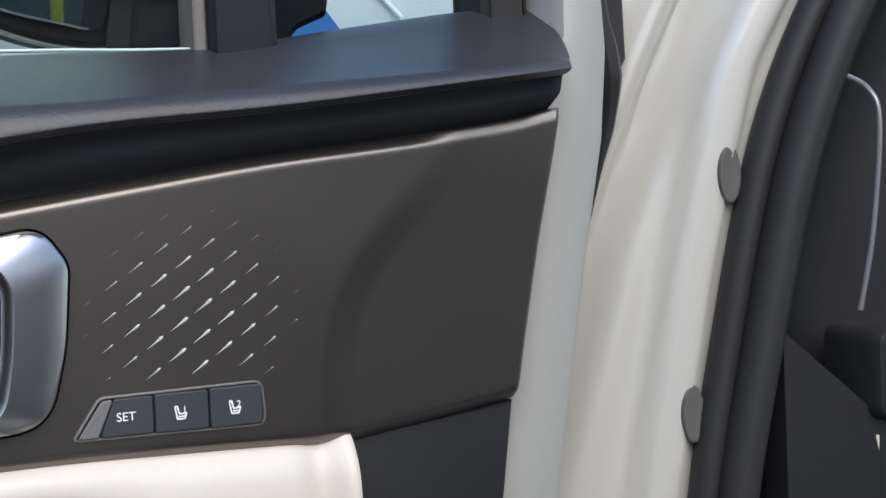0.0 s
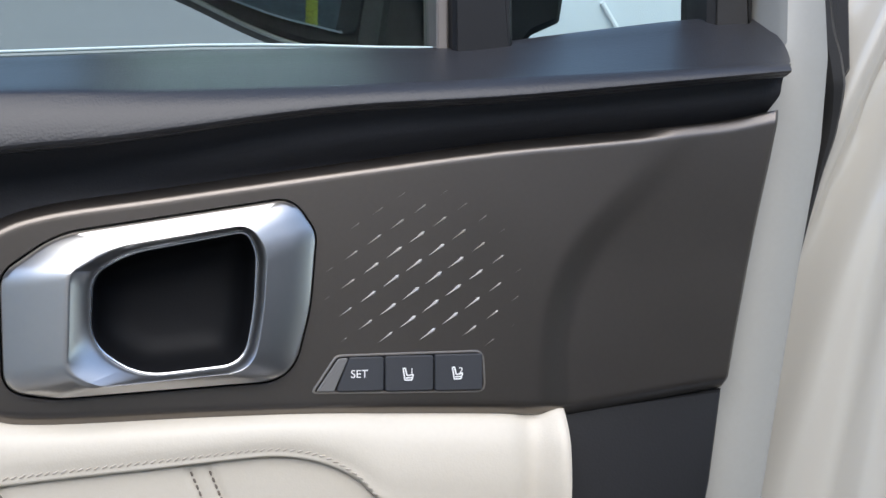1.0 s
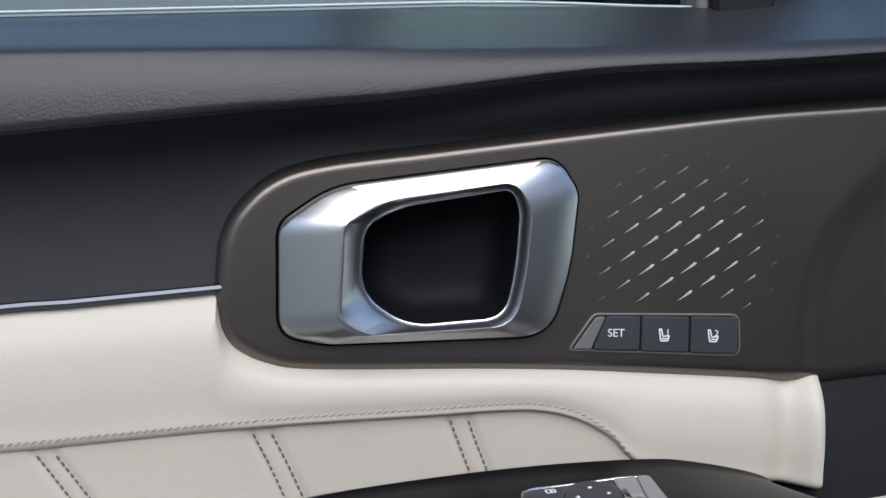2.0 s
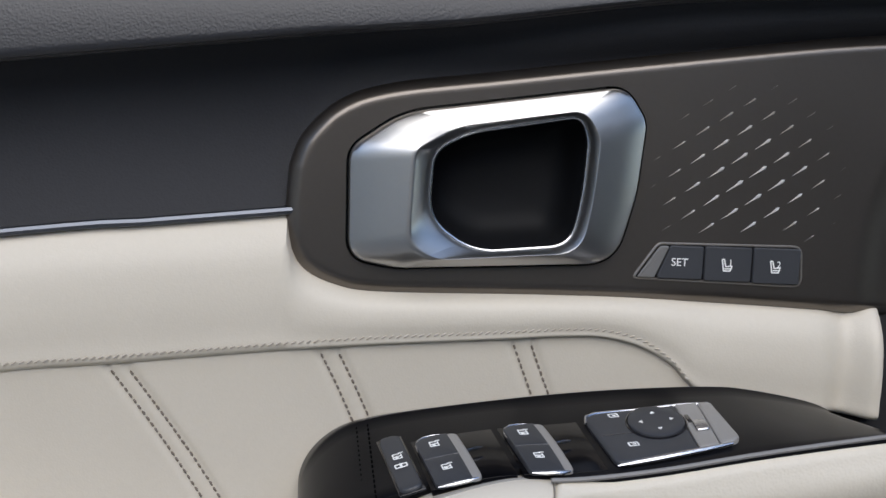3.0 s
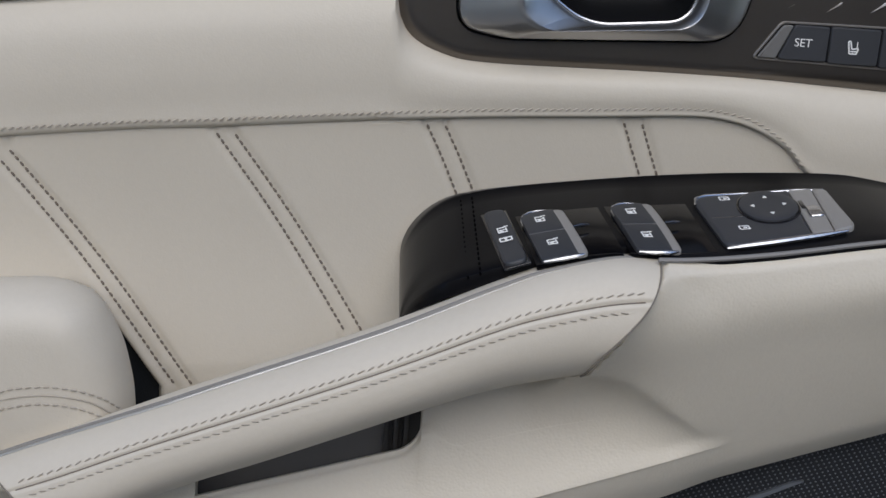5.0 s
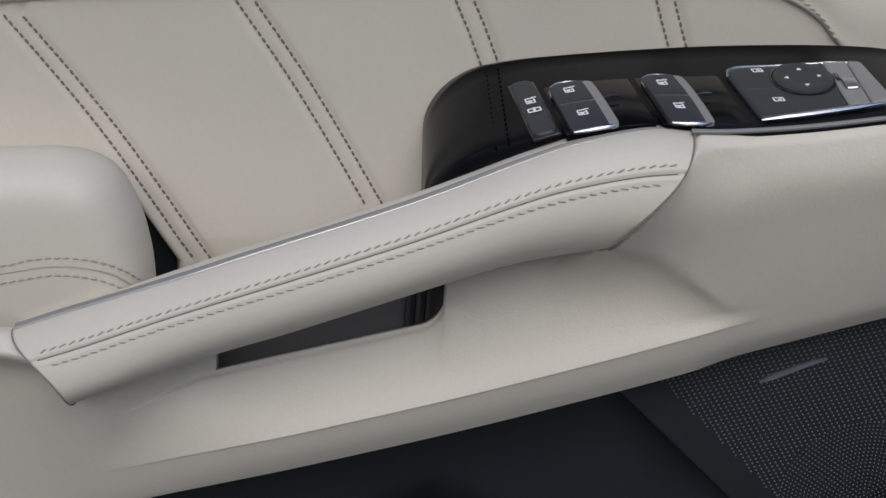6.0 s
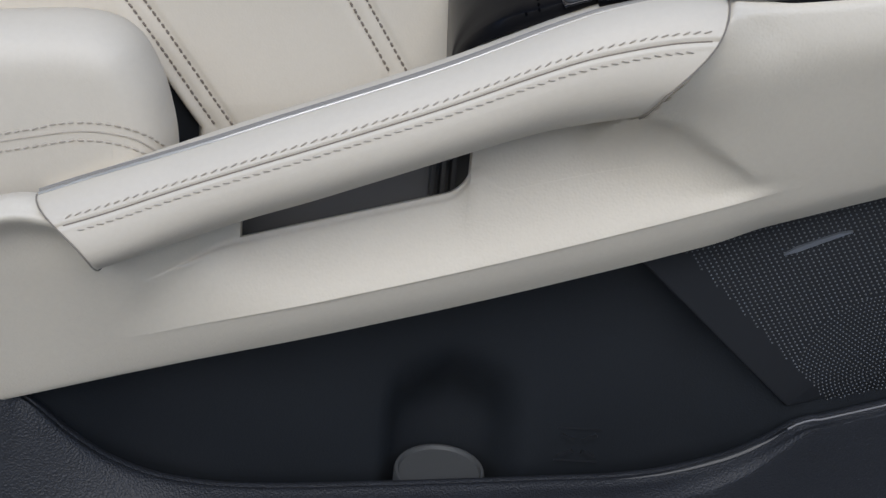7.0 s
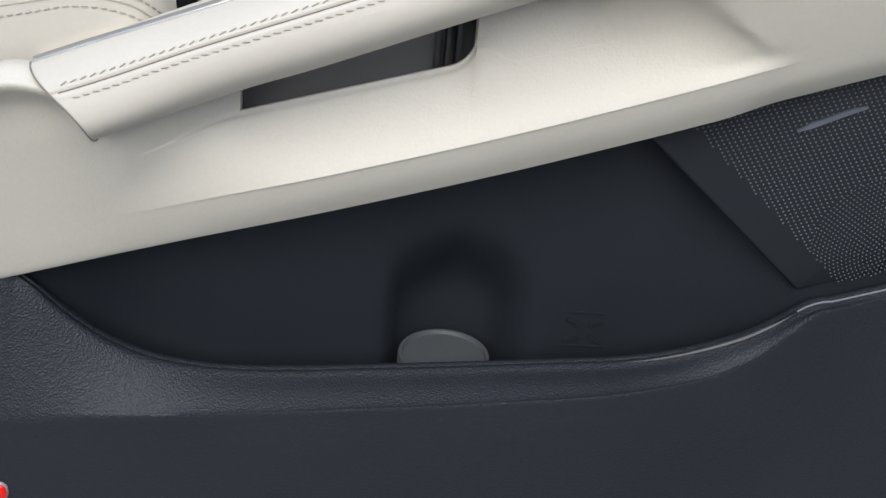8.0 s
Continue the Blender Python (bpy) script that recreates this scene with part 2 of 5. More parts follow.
# ---- lines of the door trim ----
sill_back = height([(-0.75, 1.000), (-0.12, 1.045), (0.06, 1.058), (0.157, 1.0625), (0.19, 1.067), (0.24, 1.075), (0.303, 1.084), (0.36, 1.088)])
sill_mid = height([(-0.75, 0.985), (-0.11, 1.023), (0.01, 1.0285), (0.137, 1.037), (0.317, 1.052)])
sill_low = height([(-0.75, 0.905), (-0.109, 0.994), (-0.016, 1.006), (0.083, 1.022), (0.171, 1.030), (0.291, 1.044)])
chrome_line = height([(-0.75, 0.826), (-0.233, 0.899), (-0.159, 0.908), (-0.085, 0.917)])
seam_line = height([(-0.75, 0.767), (-0.264, 0.8315), (-0.164, 0.8430), (-0.063, 0.8538), (0.013, 0.8597), (0.050, 0.8625), (0.068, 0.8622), (0.085, 0.858), (0.100, 0.850), (0.112, 0.839), (0.13, 0.833), (0.215, 0.826)])
plate_back = height([(-0.060, 0.8165), (-0.035, 0.824), (0.015, 0.832), (0.067, 0.838), (0.113, 0.841), (0.137, 0.840), (0.17, 0.834), (0.184, 0.826)])
plate_front = height([(-0.060, 0.793), (-0.04, 0.802), (-0.018, 0.810), (0.007, 0.8155), (0.04, 0.8175), (0.074, 0.822), (0.112, 0.829), (0.149, 0.835), (0.19, 0.841)])
low_edge = height([(-0.75, 0.440), (-0.272, 0.590), (-0.167, 0.6235), (-0.065, 0.6555), (0.011, 0.6815), (0.125, 0.7225), (0.45, 0.835)])
BROWN_TOP = [(-0.086, 0.938), (-0.080, 0.953), (-0.064, 0.969), (-0.040, 0.978), (0.010, 0.986), (0.061, 0.994), (0.113, 1.002), (0.168, 1.010), (0.224, 1.016), (0.282, 1.0225), (0.319, 1.030)]
BROWN_LOW = [(0.206, 0.877), (0.115, 0.880), (0.036, 0.880), (-0.039, 0.879), (-0.063, 0.882), (-0.080, 0.892), (-0.0865, 0.910), (-0.086, 0.938)]

# ---- ground and surroundings ----
bm = bmesh.new()
bmesh.ops.create_grid(bm, x_segments=2, y_segments=2, size=1500)
me = bpy.data.meshes.new("ground")
bm.to_mesh(me)
bm.free()
me.materials.append(ASPHALT)
tagged(new("ground", me), "pale grey sunlit concrete forecourt", "ground", kind="structure")

# Unseen walls, added to shape what the chrome and brown trim reflect.
def boundary(name, blocks, mat, label):
    bm = bmesh.new()
    for lo, hi in blocks:
        box(bm, lo, hi, 0.02)
    me = bpy.data.meshes.new(name)
    bm.to_mesh(me)
    bm.free()
    me.materials.append(mat)
    tagged(new(name, me), label, "wall", kind="structure")


# Added dark blocks keep the bright horizon out of the reflections.
boundary("dark_backdrop_wall", (((-3.0, -7.3, 0.0), (9.0, -7.0, 5.2)), ((-9.0, 24.0, 0.0), (14.0, 24.3, 4.5))), material("dark_grey_backdrop", (0.12, 0.117, 0.113), 0.8, grain=0.003, grain_size=0.015, stain=0.12), "unseen dark grey wall added to darken reflections")
# Added cream blocks give the handle's rear facet a warm reflection.
boundary("cream_backdrop_wall", (((-5.8, -6.99, 0.0), (-5.5, 23.99, 3.6)), ((-9.0, -7.3, 0.0), (-3.01, -7.0, 6.5))), material("cream_backdrop", (0.78, 0.70, 0.60), 0.8, grain=0.003, grain_size=0.015, stain=0.12), "unseen cream wall added to warm reflections")

# ---- the door ----
door = thing("car_door", (-0.2, 0.05, 0.30), "open car door with cream leather, bronze and black trim", "car door")

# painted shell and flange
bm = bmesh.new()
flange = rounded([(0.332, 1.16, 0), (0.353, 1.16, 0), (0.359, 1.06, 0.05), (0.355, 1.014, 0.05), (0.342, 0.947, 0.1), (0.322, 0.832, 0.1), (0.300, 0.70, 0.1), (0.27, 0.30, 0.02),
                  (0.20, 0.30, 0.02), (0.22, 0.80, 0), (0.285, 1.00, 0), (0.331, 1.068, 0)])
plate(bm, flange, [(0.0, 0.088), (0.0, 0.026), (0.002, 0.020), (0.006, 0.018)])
# Same white as PAINT, darkened: the flange's shade is in this colour.
part("door_flange", bm, material("shaded_white_flange", (0.305, 0.302, 0.278), 0.45, stain=0.04), door, "pearl white door edge with its shade mixed into the colour")
bm = bmesh.new()
slab(bm, [[(x, 0.090 + 0.03 * math.sin((z - 0.28) / 0.75 * math.pi), z) for z in span(0.28, sill_back(x) - 0.02, 14)] for x in span(-0.78, 0.345, 24)], (0, 0.004, 0))
part("outer_skin", bm, PAINT, door, "pearl white painted outer panel")
bm = bmesh.new()
box(bm, (-0.78, 0.012, 0.28), (-0.765, 0.09, 1.0), 0.003)
part("rear_edge", bm, PAINT, door)

# sill cap along the window
bm = bmesh.new()
SILL_END = [0.336, 0.338, 0.333, 0.326, 0.3160, 0.3125, 0.3110, 0.3105, 0.3105, 0.3110, 0.3115]
grid = []
for u in span(0, 1, 80):
    line = []
    for k, end in enumerate(SILL_END):
        x = -0.76 + u * (end + 0.76)
        b, m, low = sill_back(x), sill_mid(x), sill_low(x)
        slope = lambda y: (x, y, b + (m - b) * (0.060 - y) / 0.0755)
        line.append([(x, 0.064, b - 0.012), slope(0.062), slope(0.035), slope(0.010), slope(-0.0135), (x, -0.0185, 0.86 * m + 0.14 * low), (x, -0.0224, 0.52 * m + 0.48 * low), (x, -0.0243, 0.16 * m + 0.84 * low),
                     (x, -0.0240, low - 0.0003), (x, -0.0180, low - 0.0012), (x, 0.012, low + 0.0005)][k])
    grid.append([tuple(p) for p in glide(line, 3)])
slab(bm, grid, (0, 0.004, -0.001))
part("sill_cap", bm, SILL_MAT, door, "charcoal soft-touch window sill trim")

# dark recessed band under the sill
brown_ridge = height(BROWN_TOP[2:])


def dark_foot(x):
    k = ease(-0.088, -0.060, x)
    return (1 - k) * chrome_line(min(x, -0.07)) + k * (brown_ridge(max(x, -0.064)) - 0.006)


bm = bmesh.new()
grid = []
for x in span(-0.76, 0.3150, 110):
    a, b = dark_foot(x), sill_low(x) + 0.004
    grid.append([(x, 0.010 + 0.006 * math.sin(v * math.pi) - 0.004 * ease(0.75, 1, v) - 0.022 * ease(0.05, 0.55, v) * ease(-0.08, 0.12, x), a + (b - a) * v) for v in span(0, 1, 14)])
slab(bm, grid, (0, 0.004, 0))
part("upper_trim", bm, BLACK_SOFT, door, "black soft-touch upper trim")

# bronze-brown panel: a flat field round the door handle, then a field with a soft curved step
SURROUND = [(-0.0592, 0.9475, 0.014), (-0.0352, 0.9650, 0.050), (0.0690, 0.9820, 0.018), (0.0799, 0.9660, 0.014), (0.0772, 0.9320, 0.10), (0.0690, 0.8985, 0.020), (-0.0360, 0.8926, 0.050), (-0.0576, 0.8962, 0.018)]
opening = inset(rounded(SURROUND, 10), -0.0010)
EDGE = [(0.0, 0.016), (0.0, 0.0060), (0.0005, 0.0046), (0.0016, 0.0033), (0.0042, 0.0008), (0.0054, 0.0002), (0.0066, 0.0), (0.0082, 0.0)]
brown_top, brown_low = height(BROWN_TOP[2:]), height(BROWN_LOW[-4::-1])
SPLIT = 0.165


def along_rim(x, z):
    """How far the panel's rolled rim falls back at its upper and lower edges."""
    foot = brown_low(x) if x < 0.2065 else 0.8767 + 0.1405 * (x - 0.2065)
    return float(np.interp(min(brown_top(max(x, -0.06)) - z, z - foot), [d for d, _ in EDGE[1:]], [y for _, y in EDGE[1:]]))


bm = bmesh.new()
ahead = 0.185
left_field = np.concatenate([glide(BROWN_TOP[:8], 8)[:-8], [(x, brown_top(x)) for x in span(0.115, ahead, 8)], [(x, brown_low(x)) for x in span(ahead, 0.118, 6)], glide(BROWN_LOW[1:], 8)[:-1]])
plate(bm, left_field, EDGE, hole=opening, hole_back=0.016)
bmesh.ops.bisect_plane(bm, geom=bm.verts[:] + bm.edges[:] + bm.faces[:], plane_co=(SPLIT, 0, 0), plane_no=(1, 0, 0), clear_outer=True)
valley = glide([(0.1985, 0.870), (0.1980, 0.888), (0.1978, 0.905), (0.1998, 0.925), (0.2055, 0.943), (0.2170, 0.962), (0.2350, 0.981), (0.2594, 1.004), (0.290, 1.033)], 12)


def valley_depth(x, z):
    """The panel steps back softly in front of the curve; the step dies out towards the top."""
    near = min(max(int(np.argmin(np.hypot(valley[:, 0] - x, valley[:, 1] - z))), 1), len(valley) - 2)
    along = valley[near + 1] - valley[near - 1]
    off = ((x - valley[near][0]) * along[1] - (z - valley[near][1]) * along[0]) / math.hypot(*along)
    return 0.0020 * ease(-0.0095, 0.0080, off) * (1 - 0.85 * ease(0.945, 1.012, z))


front_edge = lambda v_: float(np.interp(v_, [0, 0.2, 0.6, 1], [0.2905, 0.2955, 0.3065, 0.319]))
rim_steps = [d / 0.135 for d, _ in EDGE[1:]]
grid = []
for u in span(0, 0.985, 84) + [0.992, 0.997, 1.0]:
    row = []
    for v_ in rim_steps + span(0.07, 0.93, 34) + [1 - r for r in reversed(rim_steps)]:
        x = SPLIT + u * (front_edge(v_) - SPLIT)
        foot = brown_low(x) if x < 0.2065 else 0.8767 + 0.1405 * (x - 0.2065)
        z = foot + v_ * (brown_top(x) - foot)
        row.append((x, along_rim(x, z) * (1 - 0.6 * ease(0.235, 0.262, x) * (v_ > 0.5)) + valley_depth(x, z) + 0.0016 * ease(0.985, 1.0, u), z))
    grid.append(row)
slab(bm, grid, (0, 0.010, 0))
bmesh.ops.delete(bm, geom=[f for f in bm.faces if all(abs(w.co.x - SPLIT) < 1e-6 for w in f.verts)], context="FACES_ONLY")
panel = part("trim_panel", bm, BROWN, door, "satin bronze-brown trim panel", sharp=24)

# raised lozenge pattern that fades outwards
LOZENGES = []
for mat in FACETS:
    me = bpy.data.meshes.new("facet")
    bm = bmesh.new()
    v = [bm.verts.new(p) for p in ((-0.0066, 0, -0.0001), (-0.0004, 0, -0.0006), (0.0040, 0, -0.0010), (0.0057, 0, 0.0001), (0.0040, 0, 0.0009), (-0.0002, 0, 0.0003), (0.0030, -0.0014, -0.0002))]
    for a in range(6):
        bm.faces.new((v[a], v[(a + 1) % 6], v[6]))
    bm.faces.new(v[5::-1])
    bmesh.ops.recalc_face_normals(bm, faces=bm.faces)
    bm.to_mesh(me)
    bm.free()
    me.materials.append(mat)
    LOZENGES.append(me)
for i in range(-7, 8):
    for j in range(-7, 8):
        x, z = 0.1362 + 0.0110 * i + 0.0096 * j, 0.9450 + 0.0073 * i - 0.0060 * j
        far = math.hypot((x - 0.1310) / 0.050, (z - 0.9405) / 0.049)
        if far < 1 and z > 0.9125:
            size = 1.25 * (1 - far ** 1.9) ** 0.8
            if size > 0.12:
                ob = new("facet", LOZENGES[0 if far < 0.58 else 1 if far < 0.80 else 2])
                ob.parent = panel
                ob.location, ob.rotation_euler, ob.scale = (x, 0.0002, z), (0, -0.60, 0), (0.66 + 0.24 * size, 0.05 + 0.92 * size, 0.10 + 0.90 * size)

# chrome strip and cream pad
bm = bmesh.new()
tube(bm, [(x, 0.004, chrome_line(x)) for x in span(-0.76, -0.083, 40)], 0.0021, 8, 1.2)
part("chrome_strip", bm, material("grey_chrome_strip", (0.12, 0.132, 0.155), 0.38, metal=1.0), door, "thin satin chrome strip")
brown_foot = height([(-0.084, 0.900), (-0.078, 0.889), (-0.063, 0.882), (-0.039, 0.879), (0.036, 0.880), (0.115, 0.880), (0.206, 0.877)])


def pad_top(x):
    return chrome_line(x) if x < -0.0855 else brown_foot(x) + 0.004


bm = bmesh.new()
grid = []
for x in span(-0.76, -0.088, 60) + span(-0.086, 0.100, 70) + span(0.102, 0.2115, 40):
    a, b = seam_line(x), pad_top(x)
    end = ease(0.202, 0.2115, x)
    ridge = 0.007 * math.exp(-((x - 0.202) / 0.008) ** 2) - 0.004 * math.exp(-((x - 0.186) / 0.007) ** 2)
    prof = []
    for v_, y in ((0.0, 0.006), (0.0, 0.001), (0.02, -0.0016), (0.06, -0.0028), (0.16, -0.0030), (0.4, -0.0042), (0.68, -0.0030), (0.86, 0.0012), (1.0, 0.0075)):
        prof.append((x, y - ridge * (1 - 0.3 * v_) + 0.022 * end, a + (b - a) * v_))
    grid.append([tuple(p) for p in glide(prof, 3)])
slab(bm, grid, (0, 0.006, 0))
pad = part("upper_pad", bm, LEATHER, door, "smooth cream leather upper pad", sharp=60)
bm = bmesh.new()
stitches(bm, [(x, -0.0032, seam_line(x) + 0.0042) for x in span(-0.60, 0.085, 200)] + [(x, -0.0032, seam_line(x) + 0.0042 - 0.1 * (x - 0.085)) for x in span(0.086, 0.111, 14)], 0.0035, 0.0029, 0.00045, 0.45)
part("stitching", bm, THREAD_TAN, pad, "beige thread", kind="stuff")

# stitched insert below the seam
SEAMS = [((-0.2655, 0.826), (-0.2240, 0.776), (-0.1780, 0.714)), ((-0.165, 0.842), (-0.135, 0.801), (-0.100, 0.748)), ((-0.068, 0.851), (-0.060, 0.836), (-0.050, 0.815)), ((0.023, 0.858), (0.028, 0.846), (0.034, 0.832))]
seam_lines = [glide(s, 14) for s in SEAMS]


def insert_y(x, z):
    y = 0.0005
    for s in seam_lines:
        d = abs(x - np.interp(-z, -s[:, 1], s[:, 0]) - 0.0042)
        y += 0.0012 * math.exp(-(max(d - 0.0052, 0) / 0.0016) ** 2) if d > 0.0030 else 0.0006
    rear = seam_lines[0]
    beside = np.interp(-z, -rear[:, 1], rear[:, 0]) - 0.004 - x
    y += 0.090 * ease(0.003, 0.019, beside) * (1 - ease(0.728, 0.768, z)) * ease(-0.236, -0.214, x)
    return y + 0.0035 * math.sin(min(max((seam_line(x) - z) / 0.115, 0), 1) * math.pi)


bm = bmesh.new()
grid = []
for x in span(-0.62, -0.28, 16) + span(-0.278, 0.118, 300):
    a, b = 0.66, seam_line(x) + 0.003
    grid.append([(x, insert_y(x, a + (b - a) * v_) + 0.0025 * ease(0.985, 1.0, v_), a + (b - a) * v_) for v_ in span(0, 1, 110)])
slab(bm, grid, (0, 0.006, 0))
quilt = part("stitched_insert", bm, LEATHER, door, "cream leather insert with double taupe seams", sharp=60)
for s in seam_lines:
    for shift in (0.0, 0.0085):
        bm = bmesh.new()
        stitches(bm, [(x + shift, insert_y(x + shift, z) - 0.0004, z) for x, z in s if z < seam_line(x + shift) - 0.002], 0.0034, 0.0026, 0.00060)
        part("stitching", bm, THREAD_DARK, quilt, "taupe thread", kind="stuff")

# Dark sheet that puts the shade of the elbow gap into colour.
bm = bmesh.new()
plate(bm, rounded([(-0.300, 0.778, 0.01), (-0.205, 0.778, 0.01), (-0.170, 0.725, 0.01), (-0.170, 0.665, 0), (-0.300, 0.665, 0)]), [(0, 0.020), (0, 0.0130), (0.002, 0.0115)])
part("gap_shade", bm, POCKET, quilt, "dark sheet standing in for shade behind the elbow rest")

# black kick panel at the front of the door
bm = bmesh.new()
plate(bm, rounded([(0.190, 0.8775, 0), (0.2905, 0.8875, 0), (0.284, 0.840, 0.02), (0.262, 0.73, 0.02), (0.190, 0.70, 0)]), [(0.0, 0.030), (0.0, 0.0095), (0.0015, 0.0075), (0.003, 0.007)])
part("kick_panel", bm, DASH, door, "black plastic front corner panel")

# grip outline, needed by the lower panel
grip_top = height([(-0.243, 0.711), (-0.188, 0.735), (-0.153, 0.750), (-0.084, 0.7785), (-0.039, 0.7998), (-0.016, 0.8093), (0.009, 0.8150), (0.029, 0.8155)])
grip_low = height([(-0.220, 0.680), (-0.160, 0.7062), (-0.128, 0.7186), (-0.065, 0.7446), (-0.035, 0.7558), (-0.001, 0.764)])


# lower cream panel with its scoop and pull slot
def slot_line(x):
    return 0.6830 + 0.308 * (x + 0.162)


def slot_rise(x):
    """How far the slot's rounded front corner lifts its lower edge."""
    if x <= -0.0625:
        return 0.0105 * (1 - math.sqrt(max(0.0, 1 - min(1.0, max(0.0, (x + 0.073) / 0.0105)) ** 2)))
    return 0.0105 * (1 - ease(-0.0625, -0.045, x))


def lower_top(x):
    under = 0.5 * (grip_top(x) + grip_low(x))
    if x < -0.2:
        k = ease(-0.255, -0.20, x)
        return (1 - k) * (0.712 + 0.31 * (x + 0.25)) + k * under
    k = ease(0.000, 0.0285, x)
    return (1 - k) * under + k * (plate_front(x) - 0.0005)


GRIP_END = (Vector((-0.001, 0.764)), Vector((0.0275, 0.8155)))
scoop_crease = height([(-0.030, 0.782), (-0.001, 0.7645), (0.0194, 0.7590), (0.0391, 0.7478), (0.0569, 0.7362), (0.0660, 0.7265)])


def hollow(x, z):
    """How far a point lies in the scoop: 1 deep in it, 0 on the flush panel in front of the grip."""
    across = lambda p, q: ((q - p).y * (x - p.x) - (q - p).x * (z - p.y)) / (q - p).length
    crease = 0.86 * (scoop_crease(x) - z)
    behind = -across(*GRIP_END)
    if crease < -behind and z < 0.764:
        behind = -1
    q = min(max((crease + 0.002) / 0.046, 0), 1)
    under = (1 - (1 - q) ** 2) * ease(0, 0.13, q) * (1 - ease(0.054, 0.072, x))
    return max(under, ease(-0.003, 0.004, behind))


def swell(x, z):
    """The flush panel bulges to the grip's section at its end."""
    p, q = GRIP_END
    d = q - p
    t = (Vector((x, z)) - p).dot(d) / d.length_squared
    far = (d.y * (x - p.x) - d.x * (z - p.y)) / d.length
    return 0.0095 * math.sin(math.pi * min(max(t, 0), 1)) ** 1.2 * math.exp(-(max(far, 0) / 0.028) ** 2)


bm = bmesh.new()
xs = span(-0.62, -0.27, 10) + span(-0.262, -0.166, 26) + [-0.1625] + span(-0.158, -0.074, 26) + span(-0.0728, -0.0632, 12) + [-0.06255] + span(-0.058, -0.008, 16) + span(-0.006, 0.085, 80) + span(0.09, 0.225, 14)
cols, cuts = [], []
for x in xs:
    m = ease(-0.225, -0.120, x) * (1 - ease(0.046, 0.076, x))
    lo, top = low_edge(x) + 0.0010 * m, lower_top(x)
    sl = min(slot_line(x), top - 0.012)
    bev = lo + 0.0245
    rise = slot_rise(x)
    fold = ease(0.022, 0.055, x)
    flush = lambda z: -0.0505 - (0.0345 + 0.006 * ease(-0.15, -0.05, x)) * min(1.0, max(0.0, (z - lo) / (top - 0.0075 - 0.0110 * fold - lo))) ** (1 - 0.24 * ease(0.0, 0.05, x))
    zs = [lo + 0.004, lo + 0.0005, lo, lo + 0.002, lo + 0.5 * (bev - lo), bev - 0.0012, bev + 0.0014, 0.6 * bev + 0.4 * sl, sl - 0.0065 + 0.7 * rise, sl - 0.0025 + 0.9 * rise, sl + rise,
          sl + rise + 0.3 * (top - sl - rise), sl + rise + 0.65 * (top - sl - rise), top - 0.0075, top - 0.0030, top, top - 0.0005]
    deep = [-0.010, -0.042, -0.0530, -0.0558, -0.0622, -0.0668, -0.0672, -0.0610, -0.0550, -0.0530, -0.0495, -0.0480, -0.0470, -0.0460, -0.0450, -0.044, -0.030]
    even = [-0.010, -0.040, -0.0475, -0.0505] + [flush(z) for z in zs[4:13]] + [-0.0915 + 0.0030 * fold, -0.0895 + 0.0032 * fold, -0.0850 + 0.0022 * fold, -0.078]
    w = ease(-0.0640, -0.0530, x)
    for i in range(7, 14):
        q = min((zs[i] - bev) / (top - bev), 1)
        deep[i] = (1 - w) * deep[i] + w * (-0.0674 + 0.0224 * (1 - (1 - q) ** 1.9))
    a_, b_ = glide(list(zip(zs, deep)), 6), glide(list(zip(zs, even)), 6)
    col = []
    for (z, yd), (_, yf) in zip(a_, b_):
        high = ease(bev, sl, z)
        ends = -0.243 + 0.0265 * min(max((0.711 - z) / 0.0295, 0), 1)
        left = max(ease(-0.228 + 0.020 * high, -0.125 - 0.041 * high, x), ease(grip_low(x) + 0.001, grip_low(x) + 0.011, z) * ease(ends + 0.002, ends + 0.012, x))
        k = m if z < bev else m * (1 - ease(bev, bev + 0.012, z)) + left * hollow(x, z) * ease(bev, bev + 0.012, z)
        col.append((x, k * yd + (1 - k) * (yf - swell(x, z)), z))
    cuts.append(10 * 6)
    cols.append(col)
vs = [[bm.verts.new(p) for p in c] for c in cols]
for i in range(len(xs) - 1):
    for j in range(len(cols[0]) - 1):
        if j >= cuts[i] and -0.1630 < xs[i] and xs[i + 1] < -0.0620:
            continue
        bm.faces.new((vs[i][j], vs[i + 1][j], vs[i + 1][j + 1], vs[i][j + 1]))
ext = [e for e in bm.edges if e.is_boundary and all(-0.163 < w.co.x < -0.062 and w.co.z > low_edge(w.co.x) + 0.03 for w in e.verts)]
new_edges = ext
for dy, dz in ((0.0035, -0.0008), (0.0040, -0.0040), (0.0020, -0.012)):
    got = bmesh.ops.extrude_edge_only(bm, edges=new_edges)["geom"]
    for w in (g for g in got if isinstance(g, bmesh.types.BMVert)):
        w.co += Vector((0, dy, dz))
    fresh = {g for g in got if isinstance(g, bmesh.types.BMVert)}
    new_edges = [g for g in got if isinstance(g, bmesh.types.BMEdge) and g.verts[0] in fresh and g.verts[1] in fresh]
lower = part("lower_panel", bm, GRAINED, door, "cream grained armrest base panel", sharp=50, even=False)
bm = bmesh.new()
slab(bm, [[(x, -0.026 + 0.016 * v_, 0.665 + 0.308 * (x + 0.162) + 0.046 * v_) for v_ in span(0, 1, 5)] for x in span(-0.20, -0.035, 9)], (0, 0.003, 0))
LINING = material("dark_grey_lining", (0.05, 0.048, 0.047), 0.55, stain=0.08)
lining = part("slot_lining", bm, LINING, door, "dark grey lining of the pull slot")
